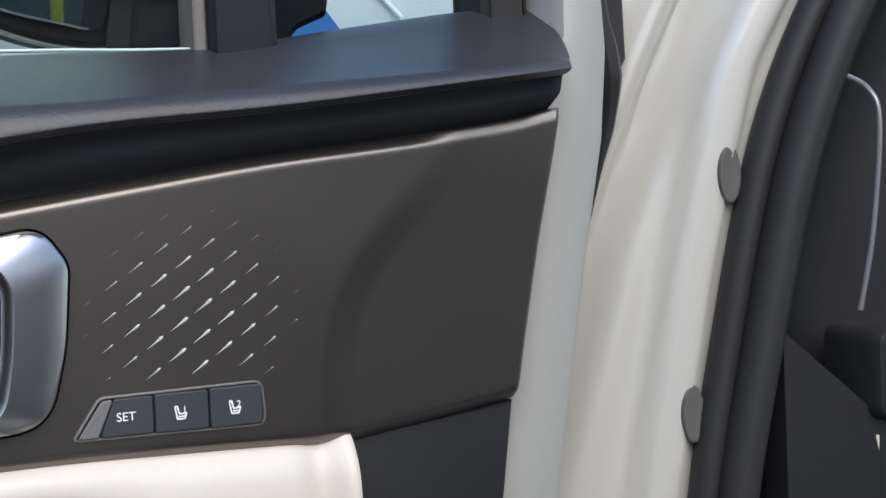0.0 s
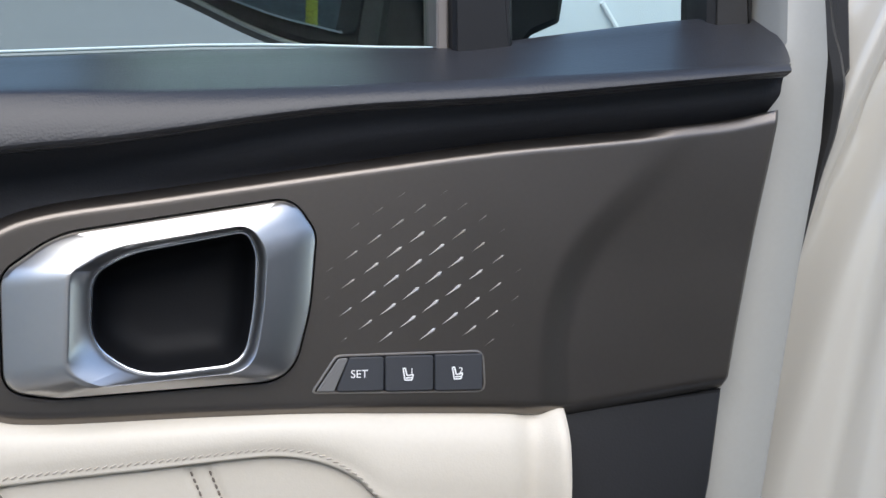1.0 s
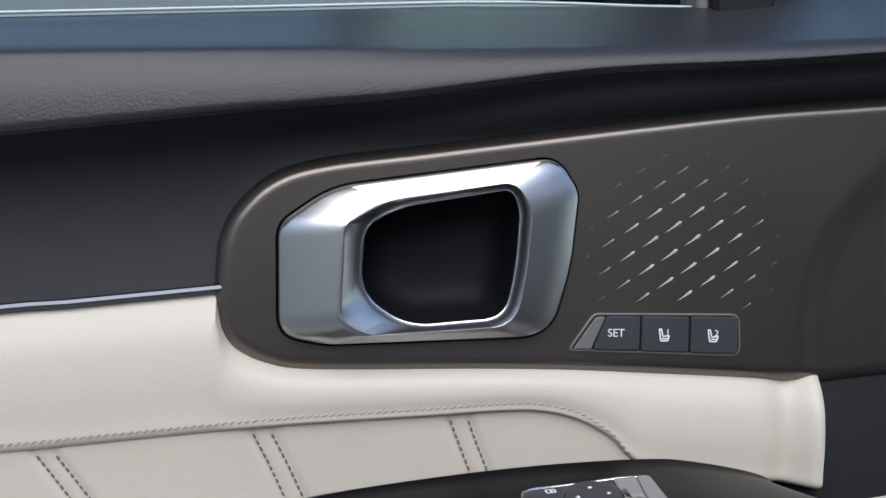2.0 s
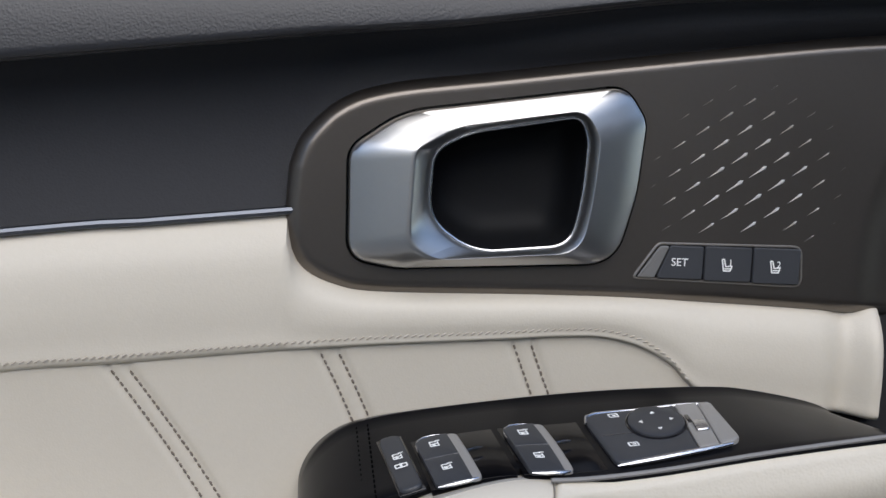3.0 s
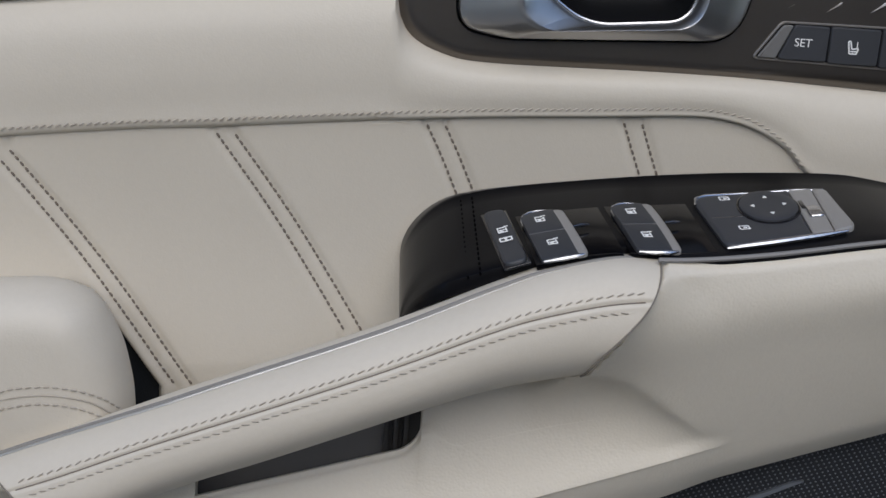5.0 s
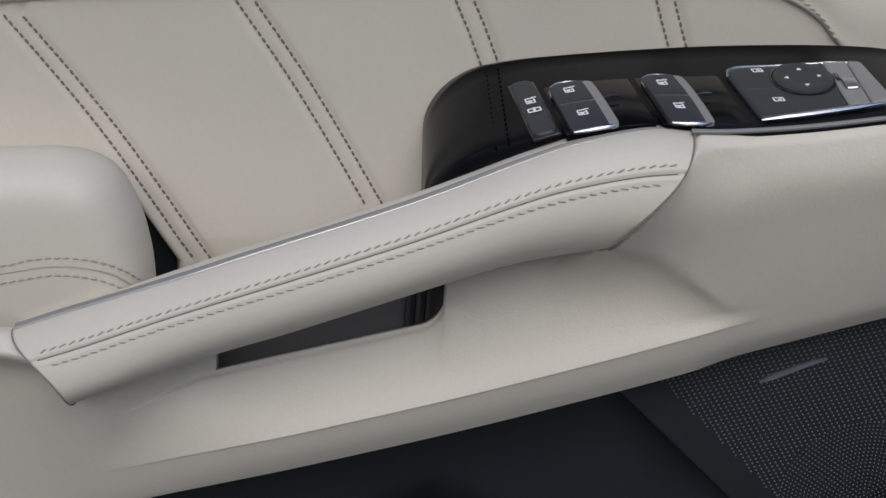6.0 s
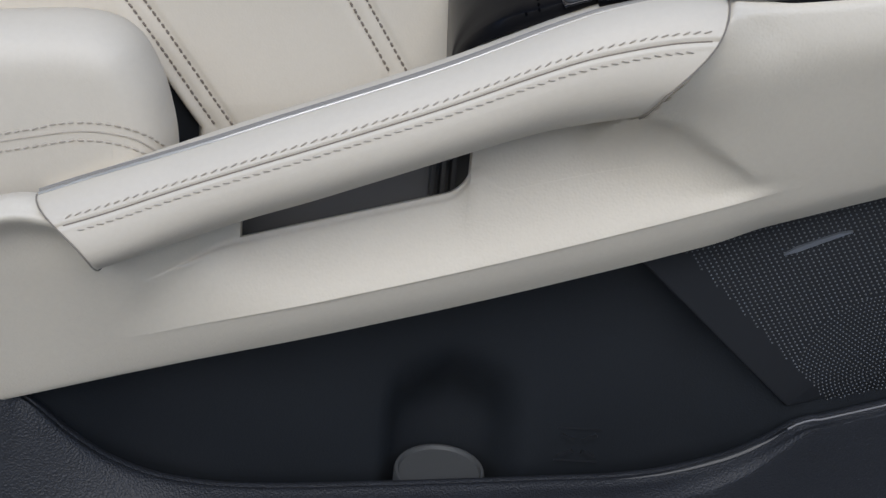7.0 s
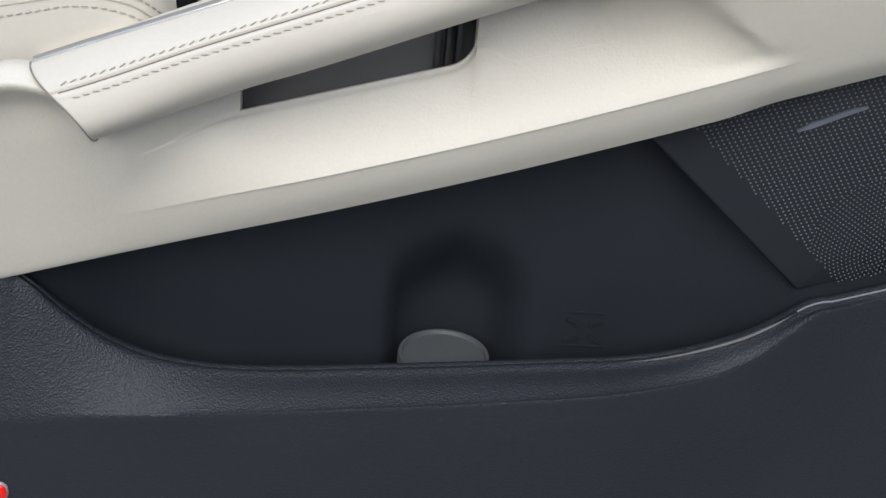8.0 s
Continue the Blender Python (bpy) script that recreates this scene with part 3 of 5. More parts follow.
for k in range(3):
    bm = bmesh.new()
    box(bm, (-0.079 + 0.0046 * k, -0.034, 0.700), (-0.0768 + 0.0046 * k, -0.022, 0.738), 0.0004)
    part("rib", bm, LINING, lining)

# black lower panel with the pocket rim
rim_line = height([(-0.62, 0.4955), (-0.300, 0.5960), (-0.280, 0.5990), (-0.2604, 0.5867), (-0.2429, 0.5700), (-0.222, 0.5552), (-0.195, 0.5456), (-0.155, 0.5430), (-0.085, 0.5486), (0.0, 0.5572), (0.027, 0.5602), (0.054, 0.5662), (0.0805, 0.5762), (0.098, 0.5866), (0.1114, 0.5972), (0.121, 0.6012), (0.148, 0.6095), (0.45, 0.715)])
crest_line = height([(-0.62, 0.480), (-0.276, 0.521), (-0.192, 0.5290), (-0.111, 0.5372), (-0.030, 0.5466), (0.051, 0.5588), (0.085, 0.5705), (0.106, 0.5880), (0.1155, 0.5972), (0.123, 0.6005), (0.148, 0.6082), (0.285, 0.6560)])
bm = bmesh.new()
grid = []
for x in span(-0.62, -0.29, 12) + span(-0.28, 0.16, 110) + span(0.17, 0.285, 6):
    r = rim_line(x)
    d = r - crest_line(x)
    under = ease(-0.26, 0.06, x)
    q = 1 - 0.85 * ease(0.0, 0.145, x)
    out_ = lambda y: -0.0475 + (y + 0.0475) * q
    line = [(x, -0.034, r - 0.035), (x, -0.0385, r - 0.010), (x, -0.0405, r - 0.002), (x, -0.0435, r), (x, -0.0475, r - 0.0018), (x, out_(-0.055), r - 0.45 * d), (x, out_(-0.0635), r - 0.9 * d), (x, out_(-0.0650), r - d), (x, out_(-0.0650), r - d - 0.006),
            (x, out_(-0.0640) + 0.001 * under, r - d - 0.04), (x, -0.060 + 0.015 * under, 0.40), (x, -0.058 + 0.022 * under, 0.26)]
    grid.append([tuple(p) for p in glide(line, 3)])
slab(bm, grid, (0, 0.004, 0))
pocket_panel = part("pocket_panel", bm, RIM_MAT, door, "black grained lower panel with a door pocket", sharp=50)
# Lip a little lighter and glossier than the panel, for its highlight.
bm = bmesh.new()
tube(bm, [(x, -0.0440, rim_line(x) - 0.0006) for x in span(0.020, 0.108, 50)], [0.0004 + 0.0017 * ease(0.02, 0.085, x) * (1 - ease(0.090, 0.108, x)) for x in span(0.020, 0.108, 50)], 10)
part("rim_lip", bm, material("glossier_black_lip", (0.022, 0.024, 0.028), 0.40, spec=0.5), pocket_panel, "smooth rounded black lip")
bm = bmesh.new()
tube(bm, [(x, -0.0440, rim_line(x) + 0.0002) for x in span(0.108, 0.26, 40)], 0.0005, 6)
part("grille_edge", bm, material("grey_edge_line", (0.20, 0.20, 0.21), 0.35), pocket_panel, "fine grey edge line")

# red reflector low on the panel
bm = bmesh.new()
lens = rounded([(-0.318, 0.4722, 0.0045), (-0.318, 0.4838, 0.0045), (-0.2710, 0.4838, 0.0058), (-0.2710, 0.4722, 0.0058)])
plate(bm, lens, [(0, -0.058), (0, -0.0648), (0.0006, -0.0656), (0.0012, -0.0656)])
reflector = part("reflector", bm, material("pale_reflector_rim", (0.30, 0.28, 0.265), 0.35, stain=0.05), door, "small red reflector with a pale rim")
bm = bmesh.new()
plate(bm, inset(lens, 0.0006), [(0, -0.060), (0, -0.0660), (0.0008, -0.0668), (0.0022, -0.0672)])
part("lens", bm, material("red_reflector_lens", (0.75, 0.012, 0.010), 0.25, coat=0.5), reflector, "glossy red lens")


def pocket_wall(x, z):
    y = -0.012 - 0.030 * (1 - ease(-0.285, -0.205, x)) - 0.022 * ease(0.060, 0.125, x)
    d = abs(x + 0.0560) / (0.0345 if x < -0.0560 else 0.042)
    if d < 1:
        y += 0.023 * math.sqrt(1 - d * d) * (1 - ease(0.568, 0.618, z + 0.016 * d)) * min(1, (1 - d) * (6 if x < -0.056 else 2))
    return y


bm = bmesh.new()
slab(bm, [[(x, pocket_wall(x, z), z) for z in span(0.500, low_edge(x) + 0.012, 30)] for x in span(-0.300, 0.160, 110)], (0, 0.006, 0))
pocket = part("pocket_wall", bm, POCKET, door, "black pocket lining with a bottle recess", sharp=50)
bm = bmesh.new()
box(bm, (-0.29, -0.040, 0.496), (0.15, 0.0, 0.500))
part("pocket_floor", bm, POCKET, door)
bm = bmesh.new()
ring = lambda r, z: [(-0.0595 + r * math.cos(a), -0.0205 + r * math.sin(a), z) for a in (2 * math.pi * k / 40 for k in range(40))]
rings(bm, [ring(0.0240, 0.500), ring(0.0236, 0.5430), ring(0.0230, 0.5445), ring(0.0216, 0.5445), ring(0.0208, 0.5426)])
part("bottle_mat", bm, FLOOR_MAT, door, "round grey rubber bottle mat")
bm = bmesh.new()
for k in range(4):
    cx, cz = 0.006 + 0.012 * (k % 2), 0.553 + 0.010 * (k // 2)
    lean_ = 0.5 if k % 2 == k // 2 else -0.5
    slab(bm, [[(cx + (u * 0.0035) - w * lean_ * 0.001, -0.0133, cz + lean_ * u * 0.0035 + w * 0.0008) for w in (-1, 1)] for u in (-1, 0, 1)], (0, 0.002, 0))
for z in (0.548, 0.568):
    box(bm, (0.0005, -0.0129, z), (0.0235, -0.011, z + 0.0006))
part("moulded_mark", bm, GRILLE_MAT, door, "small moulded mark of plain raised bars")

# window frame, glass and seals
bm = bmesh.new()
slab(bm, [[(x, 0.070 + 0.05 * v_, sill_back(x) - 0.02 + 0.42 * v_) for v_ in span(0, 1, 3)] for x in span(-0.76, 0.158, 8)], (0, 0.004, 0.0))
ob = part("window_glass", bm, GLASS, door, "clear green-tinted side window")
ob.visible_shadow = False
bm = bmesh.new()
slab(bm, [[(x, 0.070 + 0.05 * v_, sill_back(x) - 0.02 + 0.42 * v_) for v_ in span(0, 1, 3)] for x in span(0.188, 0.306, 4)], (0, 0.004, 0.0))
ob = part("quarter_glass", bm, GLASS, door, "clear green-tinted quarter window")
ob.visible_shadow = False
bm = bmesh.new()
# The pale middle tube paints in the glass edge's reflection.
for name, y, up, r, mat, label in (("glass_seal", 0.0672, 0.0017, 0.0017, material("teal_glass_seal", (0.12, 0.17, 0.175), 0.35, stain=0.05), "grey-green window wiper seal"),
                                   ("glass_edge_glint", 0.0665, 0.0040, 0.0008, material("pale_edge_glint", (0.48, 0.60, 0.61), 0.25), "pale bar drawing the reflection on the glass edge"),
                                   ("seal_lip", 0.0640, 0.0004, 0.0006, BLACK_SOFT, "black rubber seal lip")):
    tube(bm, [(x, y, sill_back(x) + up - 0.0028 * ease(0.02, 0.16, x)) for x in span(-0.76, 0.156, 30)], r, 8)
    part(name, bm, mat, door, label)
    bm = bmesh.new()
bm.free()
bm = bmesh.new()
plate(bm, rounded([(0.159, 1.05, 0.002), (0.191, 1.052, 0.002), (0.187, 1.45, 0.002), (0.155, 1.45, 0.002)]), [(0, 0.085), (0, 0.050), (0.002, 0.0475)])
part("division_post", bm, material("satin_black_post", (0.010, 0.0105, 0.012), 0.5, spec=0.25), door, "black window division post")
bm = bmesh.new()
plate(bm, rounded([(0.1525, 1.05, 0.001), (0.1590, 1.05, 0.001), (0.1555, 1.45, 0.001), (0.149, 1.45, 0.001)]), [(0, 0.085), (0, 0.058), (0.001, 0.057)])
part("post_trim", bm, material("warm_grey_rubber", (0.16, 0.145, 0.135), 0.5, stain=0.06), door, "grey rubber glass channel")
bm = bmesh.new()
plate(bm, rounded([(0.302, 1.06, 0.003), (0.329, 1.06, 0.003), (0.333, 1.45, 0.003), (0.306, 1.45, 0.003)]), [(0, 0.085), (0, 0.052), (0.004, 0.047)])
part("front_post", bm, RUBBER, door, "dark front window post")
bm = bmesh.new()
seal = glide([(0.366, 1.17), (0.370, 1.091), (0.377, 1.061), (0.380, 1.030), (0.375, 1.003), (0.362, 0.95), (0.345, 0.86), (0.325, 0.75)], 8)
tube(bm, [(x, 0.060, z) for x, z in seal], [float(np.interp(z, (0.95, 1.0, 1.03, 1.05), (0.0010, 0.0026, 0.006, 0.010))) for x, z in seal], 10, 1.6)
plate(bm, rounded([(0.372, 1.17, 0.003), (0.392, 1.17, 0.003), (0.395, 1.06, 0.004), (0.386, 1.046, 0.004), (0.379, 1.05, 0.003)]), [(0, 0.085), (0, 0.06), (0.003, 0.056)])
part("edge_seal", bm, RUBBER, door, "black rubber door edge seal")

# ---- door release handle ----
handle = thing("door_release_handle", (0.008, 0.0, 0.935), "satin chrome faceted door release surround with a black cup", "door handle")
INNER = [(-0.0205, 0.9480, 0.020), (-0.0040, 0.9574, 0.10), (0.0482, 0.9674, 0.012), (0.0530, 0.9570, 0.025), (0.0518, 0.9300, 0.20), (0.0472, 0.9060, 0.025), (0.0005, 0.9012, 0.06), (-0.0216, 0.9160, 0.030)]
RIDGE = [(-0.0301, 0.9482, 0.008), (-0.0120, 0.9594, 0.07), (0.0482, 0.9699, 0.014), (0.0566, 0.9585, 0.025), (0.0550, 0.9300, 0.20), (0.0504, 0.9035, 0.025), (-0.0215, 0.8978, 0.030), (-0.0312, 0.9055, 0.014)]
outer, ridge, inner = (rounded(c, 10) for c in (SURROUND, RIDGE, INNER))
between = lambda a, b, k: [(p[0] * (1 - k) + q[0] * k, p[1] * (1 - k) + q[1] * k) for p, q in zip(a, b)]
at_y = lambda loop, y: [(x, y, z) for x, z in loop]


def crest(x, z):
    """How far the ridge of the surround stands out: most on its rear side."""
    return -0.0098 - 0.0048 * (1 - ease(-0.030, -0.008, x)) - 0.0008 * ease(0.040, 0.055, x)


def relief(loop, k, base):
    return [(x, base * (1 - k) + crest(*q) * k, z) for (x, z), q in zip(loop, ridge)]


bm = bmesh.new()
rings(bm, [at_y(inset(outer, 0.0006), 0.010), at_y(inset(outer, 0.0002), -0.0020), at_y(inset(outer, 0.0008), -0.0040), relief(between(outer, ridge, 0.12), 0.12, -0.0045), relief(between(outer, ridge, 0.5), 0.5, -0.0045), relief(between(outer, ridge, 0.93), 0.95, -0.0045),
           relief(ridge, 1.0, 0), relief(between(ridge, inner, 0.14), 0.96, -0.003), relief(between(ridge, inner, 0.85), 0.2, -0.003), at_y(inner, -0.0030), at_y(inset(inner, 0.0005), -0.0010), at_y(inset(inner, 0.0008), 0.004)], False, False)
part("surround", bm, CHROME, handle, "satin chrome surround", sharp=36)
bm = bmesh.new()
lip = at_y(inset(inner, 0.0003), -0.0026)
tube(bm, lip + lip[:2], 0.0008, 8, 1.0, False)
part("inner_lip", bm, CHROME_BRIGHT, handle, "polished inner lip")
bm = bmesh.new()
rings(bm, [at_y(inset(outer, -0.003), 0.0125), at_y(inset(outer, -0.003), 0.0105), at_y(inset(outer, 0.008), 0.0095)], False, False)
part("gap_backing", bm, GLOSS_BLACK, handle, "black gap round the surround")
bm = bmesh.new()
cup = inset(inner, 0.0007)
narrow = lambda k: [(0.014 + (x - 0.014) * k, 0.934 + (z - 0.934) * k) for x, z in cup]
rings(bm, [at_y(cup, 0.0), at_y(narrow(0.985), 0.010), at_y(narrow(0.95), 0.018), at_y(narrow(0.88), 0.024), at_y(narrow(0.74), 0.0285), at_y(narrow(0.5), 0.030), at_y(narrow(0.2), 0.0303)], False, True)
part("cup", bm, material("black_cup_plastic", (0.006, 0.0065, 0.008), 0.6, spec=0.2, grain=0.00005, grain_size=0.001, stain=0.1), handle, "black finger cup", sharp=80)

# ---- seat memory switch ----
memory = thing("seat_memory_switch", (0.12, 0.0, 0.891), "row of three dark seat memory buttons with white legends", "switch")
bm = bmesh.new()
strip = rounded([(0.0772, 0.8915, 0.002), (0.0895, 0.9095, 0.005), (0.1610, 0.9105, 0.0050), (0.1625, 0.8900, 0.0050)], 5)
plate(bm, strip, [(0.0, 0.004), (0.0, -0.0006), (0.0004, -0.0010), (0.0009, -0.0010), (0.0013, -0.0002), (0.0016, 0.0006)])
part("frame", bm, material("bronze_frame_edge", (0.27, 0.25, 0.23), 0.35, metal=0.6), memory, "thin bronze frame")
bm = bmesh.new()
plate(bm, inset(strip, 0.0014), [(0, 0.003), (0, -0.0006), (0.0002, -0.0008)])
part("housing", bm, GLOSS_BLACK, memory, "black housing")
# Chamfer of the SET key; its brighter reflection is put into the grey.
bm = bmesh.new()
plate(bm, rounded([(0.0800, 0.8925, 0.0006), (0.0905, 0.9078, 0.003), (0.0952, 0.9080, 0.001), (0.0885, 0.8925, 0.001)]), [(0, 0.0), (0, -0.0016), (0.0005, -0.0021)])
part("key_chamfer", bm, material("lit_chamfer_grey", (0.15, 0.147, 0.142), 0.4, stain=0.05), memory, "end chamfer of the SET key, lit tone put into its grey")


def letters(text, size, place, mat, parent):
    c = bpy.data.curves.new("legend", "FONT")
    c.body, c.size, c.align_x, c.align_y, c.extrude = text, size, "CENTER", "CENTER", 0.00008
    tmp = bpy.data.objects.new("legend_tmp", c)
    scene.collection.objects.link(tmp)
    me = bpy.data.meshes.new_from_object(tmp.evaluated_get(bpy.context.evaluated_depsgraph_get()))
    bpy.data.objects.remove(tmp)
    me.name = "legend"
    me.transform(place)
    me.materials.clear()
    me.materials.append(mat)
    ob = new("legend", me)
    ob.parent = parent
    return ob


UPRIGHT = Matrix.Rotation(math.pi / 2, 4, "X")


def bar(bm, a, b, w, y):
    """A thin raised bar from a to b on an upright face."""
    a, b = Vector((a[0], y, a[1])), Vector((b[0], y, b[1]))
    t = (b - a).normalized()
    n = t.cross(Vector((0, 1, 0))) * w / 2
    slab(bm, [[a + n, a - n], [b + n, b - n]], (0, 0.0004, 0))


for k, (x0, x1) in enumerate(((0.0957, 0.1120), (0.1126, 0.1360), (0.1366, 0.1602))):
    bm = bmesh.new()
    z0, z1 = 0.8922 - 0.0004 * k, 0.9083 + 0.0003 * k
    pts = [(x0 - (0.0066 if k == 0 else 0), z0, 0.0016), (x0, z1, 0.0016), (x1, z1, 0.0016), (x1, z0, 0.0016)]
    plate(bm, rounded(pts, 4), [(0, 0.0), (0, -0.0014), (0.0002, -0.0019), (0.0006, -0.0022)])
    button = part("button", bm, BUTTON, memory)
    if k == 0:
        letters("SET", 0.0053, Matrix.Translation((0.1002, -0.0024, 0.9003)) @ UPRIGHT, LEGEND, button)
    else:
        c = x0 + 0.0115
        bm = bmesh.new()
        for (x2, z2), (x3, z3) in (((-0.0030, 0.9026), (-0.0020, 0.9027)), ((-0.0030, 0.9026), (-0.0021, 0.8972)), ((-0.0020, 0.9027), (-0.0011, 0.8992)), ((-0.0011, 0.8992), (0.0020, 0.8996)), ((0.0020, 0.8996), (0.0012, 0.8971)), ((-0.0022, 0.8971), (0.0013, 0.8971)), ((-0.0016, 0.8981), (0.0014, 0.8982))):
            bar(bm, (c + x2, z2), (c + x3, z3), 0.0006, -0.0025)
        part("seat_symbol", bm, LEGEND, button, "white seat symbol")
        letters(str(k), 0.0042, Matrix.Translation((c + 0.0012, -0.0025, 0.9010)) @ UPRIGHT, LEGEND, button)

# ---- switch panel on the armrest ----
console = thing("switch_panel", (0.05, -0.05, 0.80), "glossy black armrest switch panel curving down into a pull cup", "switch panel")
DEEP = 0.075


def on_panel(x, v, h=0.0):
    """A point of the switch panel: x along it, v metres from its back edge, h above it."""
    s = v / DEEP
    f = lambda xx: Vector((xx, -0.010 - v, plate_back(xx) * (1 - s) + plate_front(xx) * s))
    n = (f(x + 0.001) - f(x - 0.001)).cross(Vector((x, -0.010 - v - 0.001, plate_back(x) * (1 - s) + plate_front(x) * s)) - f(x))
    n = n.normalized()
    n = n if n.z > 0 else -n
    return f(x) + n * h * 0.62


BEND, BEND_R = -0.047, 0.029
bm = bmesh.new()
grid = []
vs_ = [-0.011, -0.004, 0.0, 0.0012] + span(0.004, DEEP - 0.002, 12) + [DEEP, DEEP + 0.001]
drop = [-0.004, -0.0005, 0.0012, 0.0008] + [0.0] * 12 + [-0.0006, -0.004]
for x in [0.1845, 0.183] + span(0.180, BEND, 60):
    e = 0.006 * ease(0.178, 0.1845, x)
    f_ = 0.84 + 0.16 * ease(0.020, 0.036, x)
    grid.append([on_panel(x, v_ * f_ if v_ > 0 else v_) + Vector((0, 0, d - e)) for v_, d in zip(vs_, drop)])
for k in range(1, 15):
    a = k / 14 * math.pi / 2
    row = []
    for v_, d in zip(vs_, drop):
        p = on_panel(BEND, v_ * 0.84 if v_ > 0 else v_)
        deep = ease(0.2, 1.0, k / 14)
        row.append(Vector((BEND - BEND_R * math.sin(a), p.y * (1 - deep) + max(p.y, -0.052) * deep, p.z - BEND_R * (1 - math.cos(a)) - 0.20 * BEND_R * math.sin(a) + d * math.cos(a))))
    grid.append(row)
last = grid[-1]
for k in range(1, 4):
    grid.append([p + Vector((0.0008 * k, 0, -0.014 * k)) for p in last])
slab(bm, grid, (0, 0, -0.003))
top = part("panel_top", bm, material("satin_black_panel", (0.0040, 0.0040, 0.0050), 0.30, spec=0.13, grain=0.00003, grain_size=0.001, stain=0.06), console, "black panel", sharp=40)
for u in (-0.0505, -0.0455):
    bm = bmesh.new()
    stitches(bm, [on_panel(u + 0.001 * v_ / DEEP, v_, 0.0001) for v_ in span(0.001, 0.068, 30)], 0.0040, 0.0026, 0.0005, out=(0, -0.2, 1))
    part("stitching", bm, material("matt_black_thread", (0.0015, 0.0015, 0.002), 0.9, spec=0.03), top, "black mock stitching", kind="stuff")
bm = bmesh.new()
tube(bm, [on_panel(x, DEEP + 0.0008, 0.0004) for x in span(0.0265, 0.184, 44)], 0.0011, 8)
part("edge_strip", bm, material("grey_edge_strip", (0.20, 0.195, 0.19), 0.4), console, "thin grey edge strip")


def skew(u, v_, h=0.0, lean_=0.15):
    return on_panel(u + lean_ * (v_ - 0.0225), v_, h)


def key(bm, u0, u1, v0, v1, h0, h1, bevel=0.0007, lean_=0.15, crown=0.0):
    """A bevelled key that stands on the panel."""
    tmp = bmesh.new()
    box(tmp, (u0, v0, h0), (u1, v1, h1), bevel)
    bmesh.ops.subdivide_edges(tmp, edges=[e for e in tmp.edges if abs(e.verts[0].co.x - e.verts[1].co.x) > 0.6 * (u1 - u0)], cuts=4)
    for w in tmp.verts:
        u, v_, h = w.co
        c = crown * (1 - ((u - (u0 + u1) / 2) / ((u1 - u0) / 2)) ** 2) if h > (h0 + h1) / 2 else 0
        w.co = skew(u, v_, h + c, lean_)
    me = bpy.data.meshes.new("tmp")
    tmp.to_mesh(me)
    tmp.free()
    bm.from_mesh(me)
    bpy.data.meshes.remove(me)
    return bm


def closely(loop, gap):
    """The closed outline with more points on its long sides."""
    out = []
    for p, q in zip(loop, loop[1:] + loop[:1]):
        n = max(1, int(math.hypot(q[0] - p[0], q[1] - p[1]) / gap))
        out += [(p[0] + (q[0] - p[0]) * k / n, p[1] + (q[1] - p[1]) * k / n) for k in range(n)]
    return out


def cushion_key(bm, corners, h0, h1, bevel=0.0012, lean_=0.15, crown=0.0, barrel=0.0):
    """A key with rounded corners (u, v, radius), a crowned top and lower ends that stands on the panel."""
    line = closely(rounded(corners, 5), 0.0025)
    steps = [(0.0, h0), (0.0, h1 - bevel), (0.25 * bevel, h1 - 0.4 * bevel), (0.65 * bevel, h1 - 0.1 * bevel), (1.1 * bevel, h1)]
    flat = [(inset(line, d), h) for d, h in steps]
    last = flat[-1][0]
    mid = last.mean(0)
    flat += [(mid + (last - mid) * k, h1 + crown * (1 - k * k)) for k in (0.8, 0.6, 0.4, 0.2)]
    rings(bm, [[skew(u, v_, h - (barrel * ((v_ - 0.0496) / 0.0216) ** 2 if h > h0 else 0), lean_) for u, v_ in loop] for loop, h in flat])
    return bm


def mark(bm, u, v_, du, dv, h, lean_=0.15):
    """A flat white bar of a legend on a key."""
    slab(bm, [[skew(u + a * du / 2, v_ + b * dv / 2, h, lean_) for b in (-1, 1)] for a in (-1, 1)], (0, 0, -0.0002))


def window_symbol(bm, u, v_, h):
    """A car window with a smaller pane in it."""
    for a, b, c, d in ((-0.0002, -0.0023, 0.0036, 0.0006), (0.0002, 0.0023, 0.0044, 0.0006), (-0.0019, 0, 0.0006, 0.0046), (0.0021, 0.0003, 0.0006, 0.0040), (0.0, 0.0001, 0.0038, 0.0005), (-0.0003, 0.0011, 0.0016, 0.0014), (0.0023, -0.0029, 0.0024, 0.0005)):
        mark(bm, u + 0.85 * a, v_ + 0.85 * b, 0.85 * c, 0.85 * d, h)


lock = thing("window_lock_button", tuple(on_panel(-0.033, 0.043)), "slim dark grey window lock button with white symbols", "switch")
bm = bmesh.new()
key(bm, -0.0420, -0.0310, 0.0198, 0.0676, -0.001, 0.0008, 0.0003)
part("surround", bm, GLOSS_BLACK, lock)
bm = bmesh.new()
cushion_key(bm, [(-0.0412, 0.0205, 0.0040), (-0.0318, 0.0205, 0.0040), (-0.0318, 0.0668, 0.0040), (-0.0412, 0.0668, 0.0040)], 0.0, 0.0034, 0.0012)
cap = part("cap", bm, BUTTON, lock)
bm = bmesh.new()
window_symbol(bm, -0.0366, 0.0405, 0.0046)
for a, b, c, d in ((0, 0.0068, 0.0050, 0.0006), (0, 0.0094, 0.0050, 0.0006), (0, 0.0081, 0.0010, 0.0036), (-0.0024, 0.0081, 0.0006, 0.0026), (0.0024, 0.0081, 0.0006, 0.0026)):
    mark(bm, -0.0366 + a, 0.0405 + b, c, d, 0.0046)
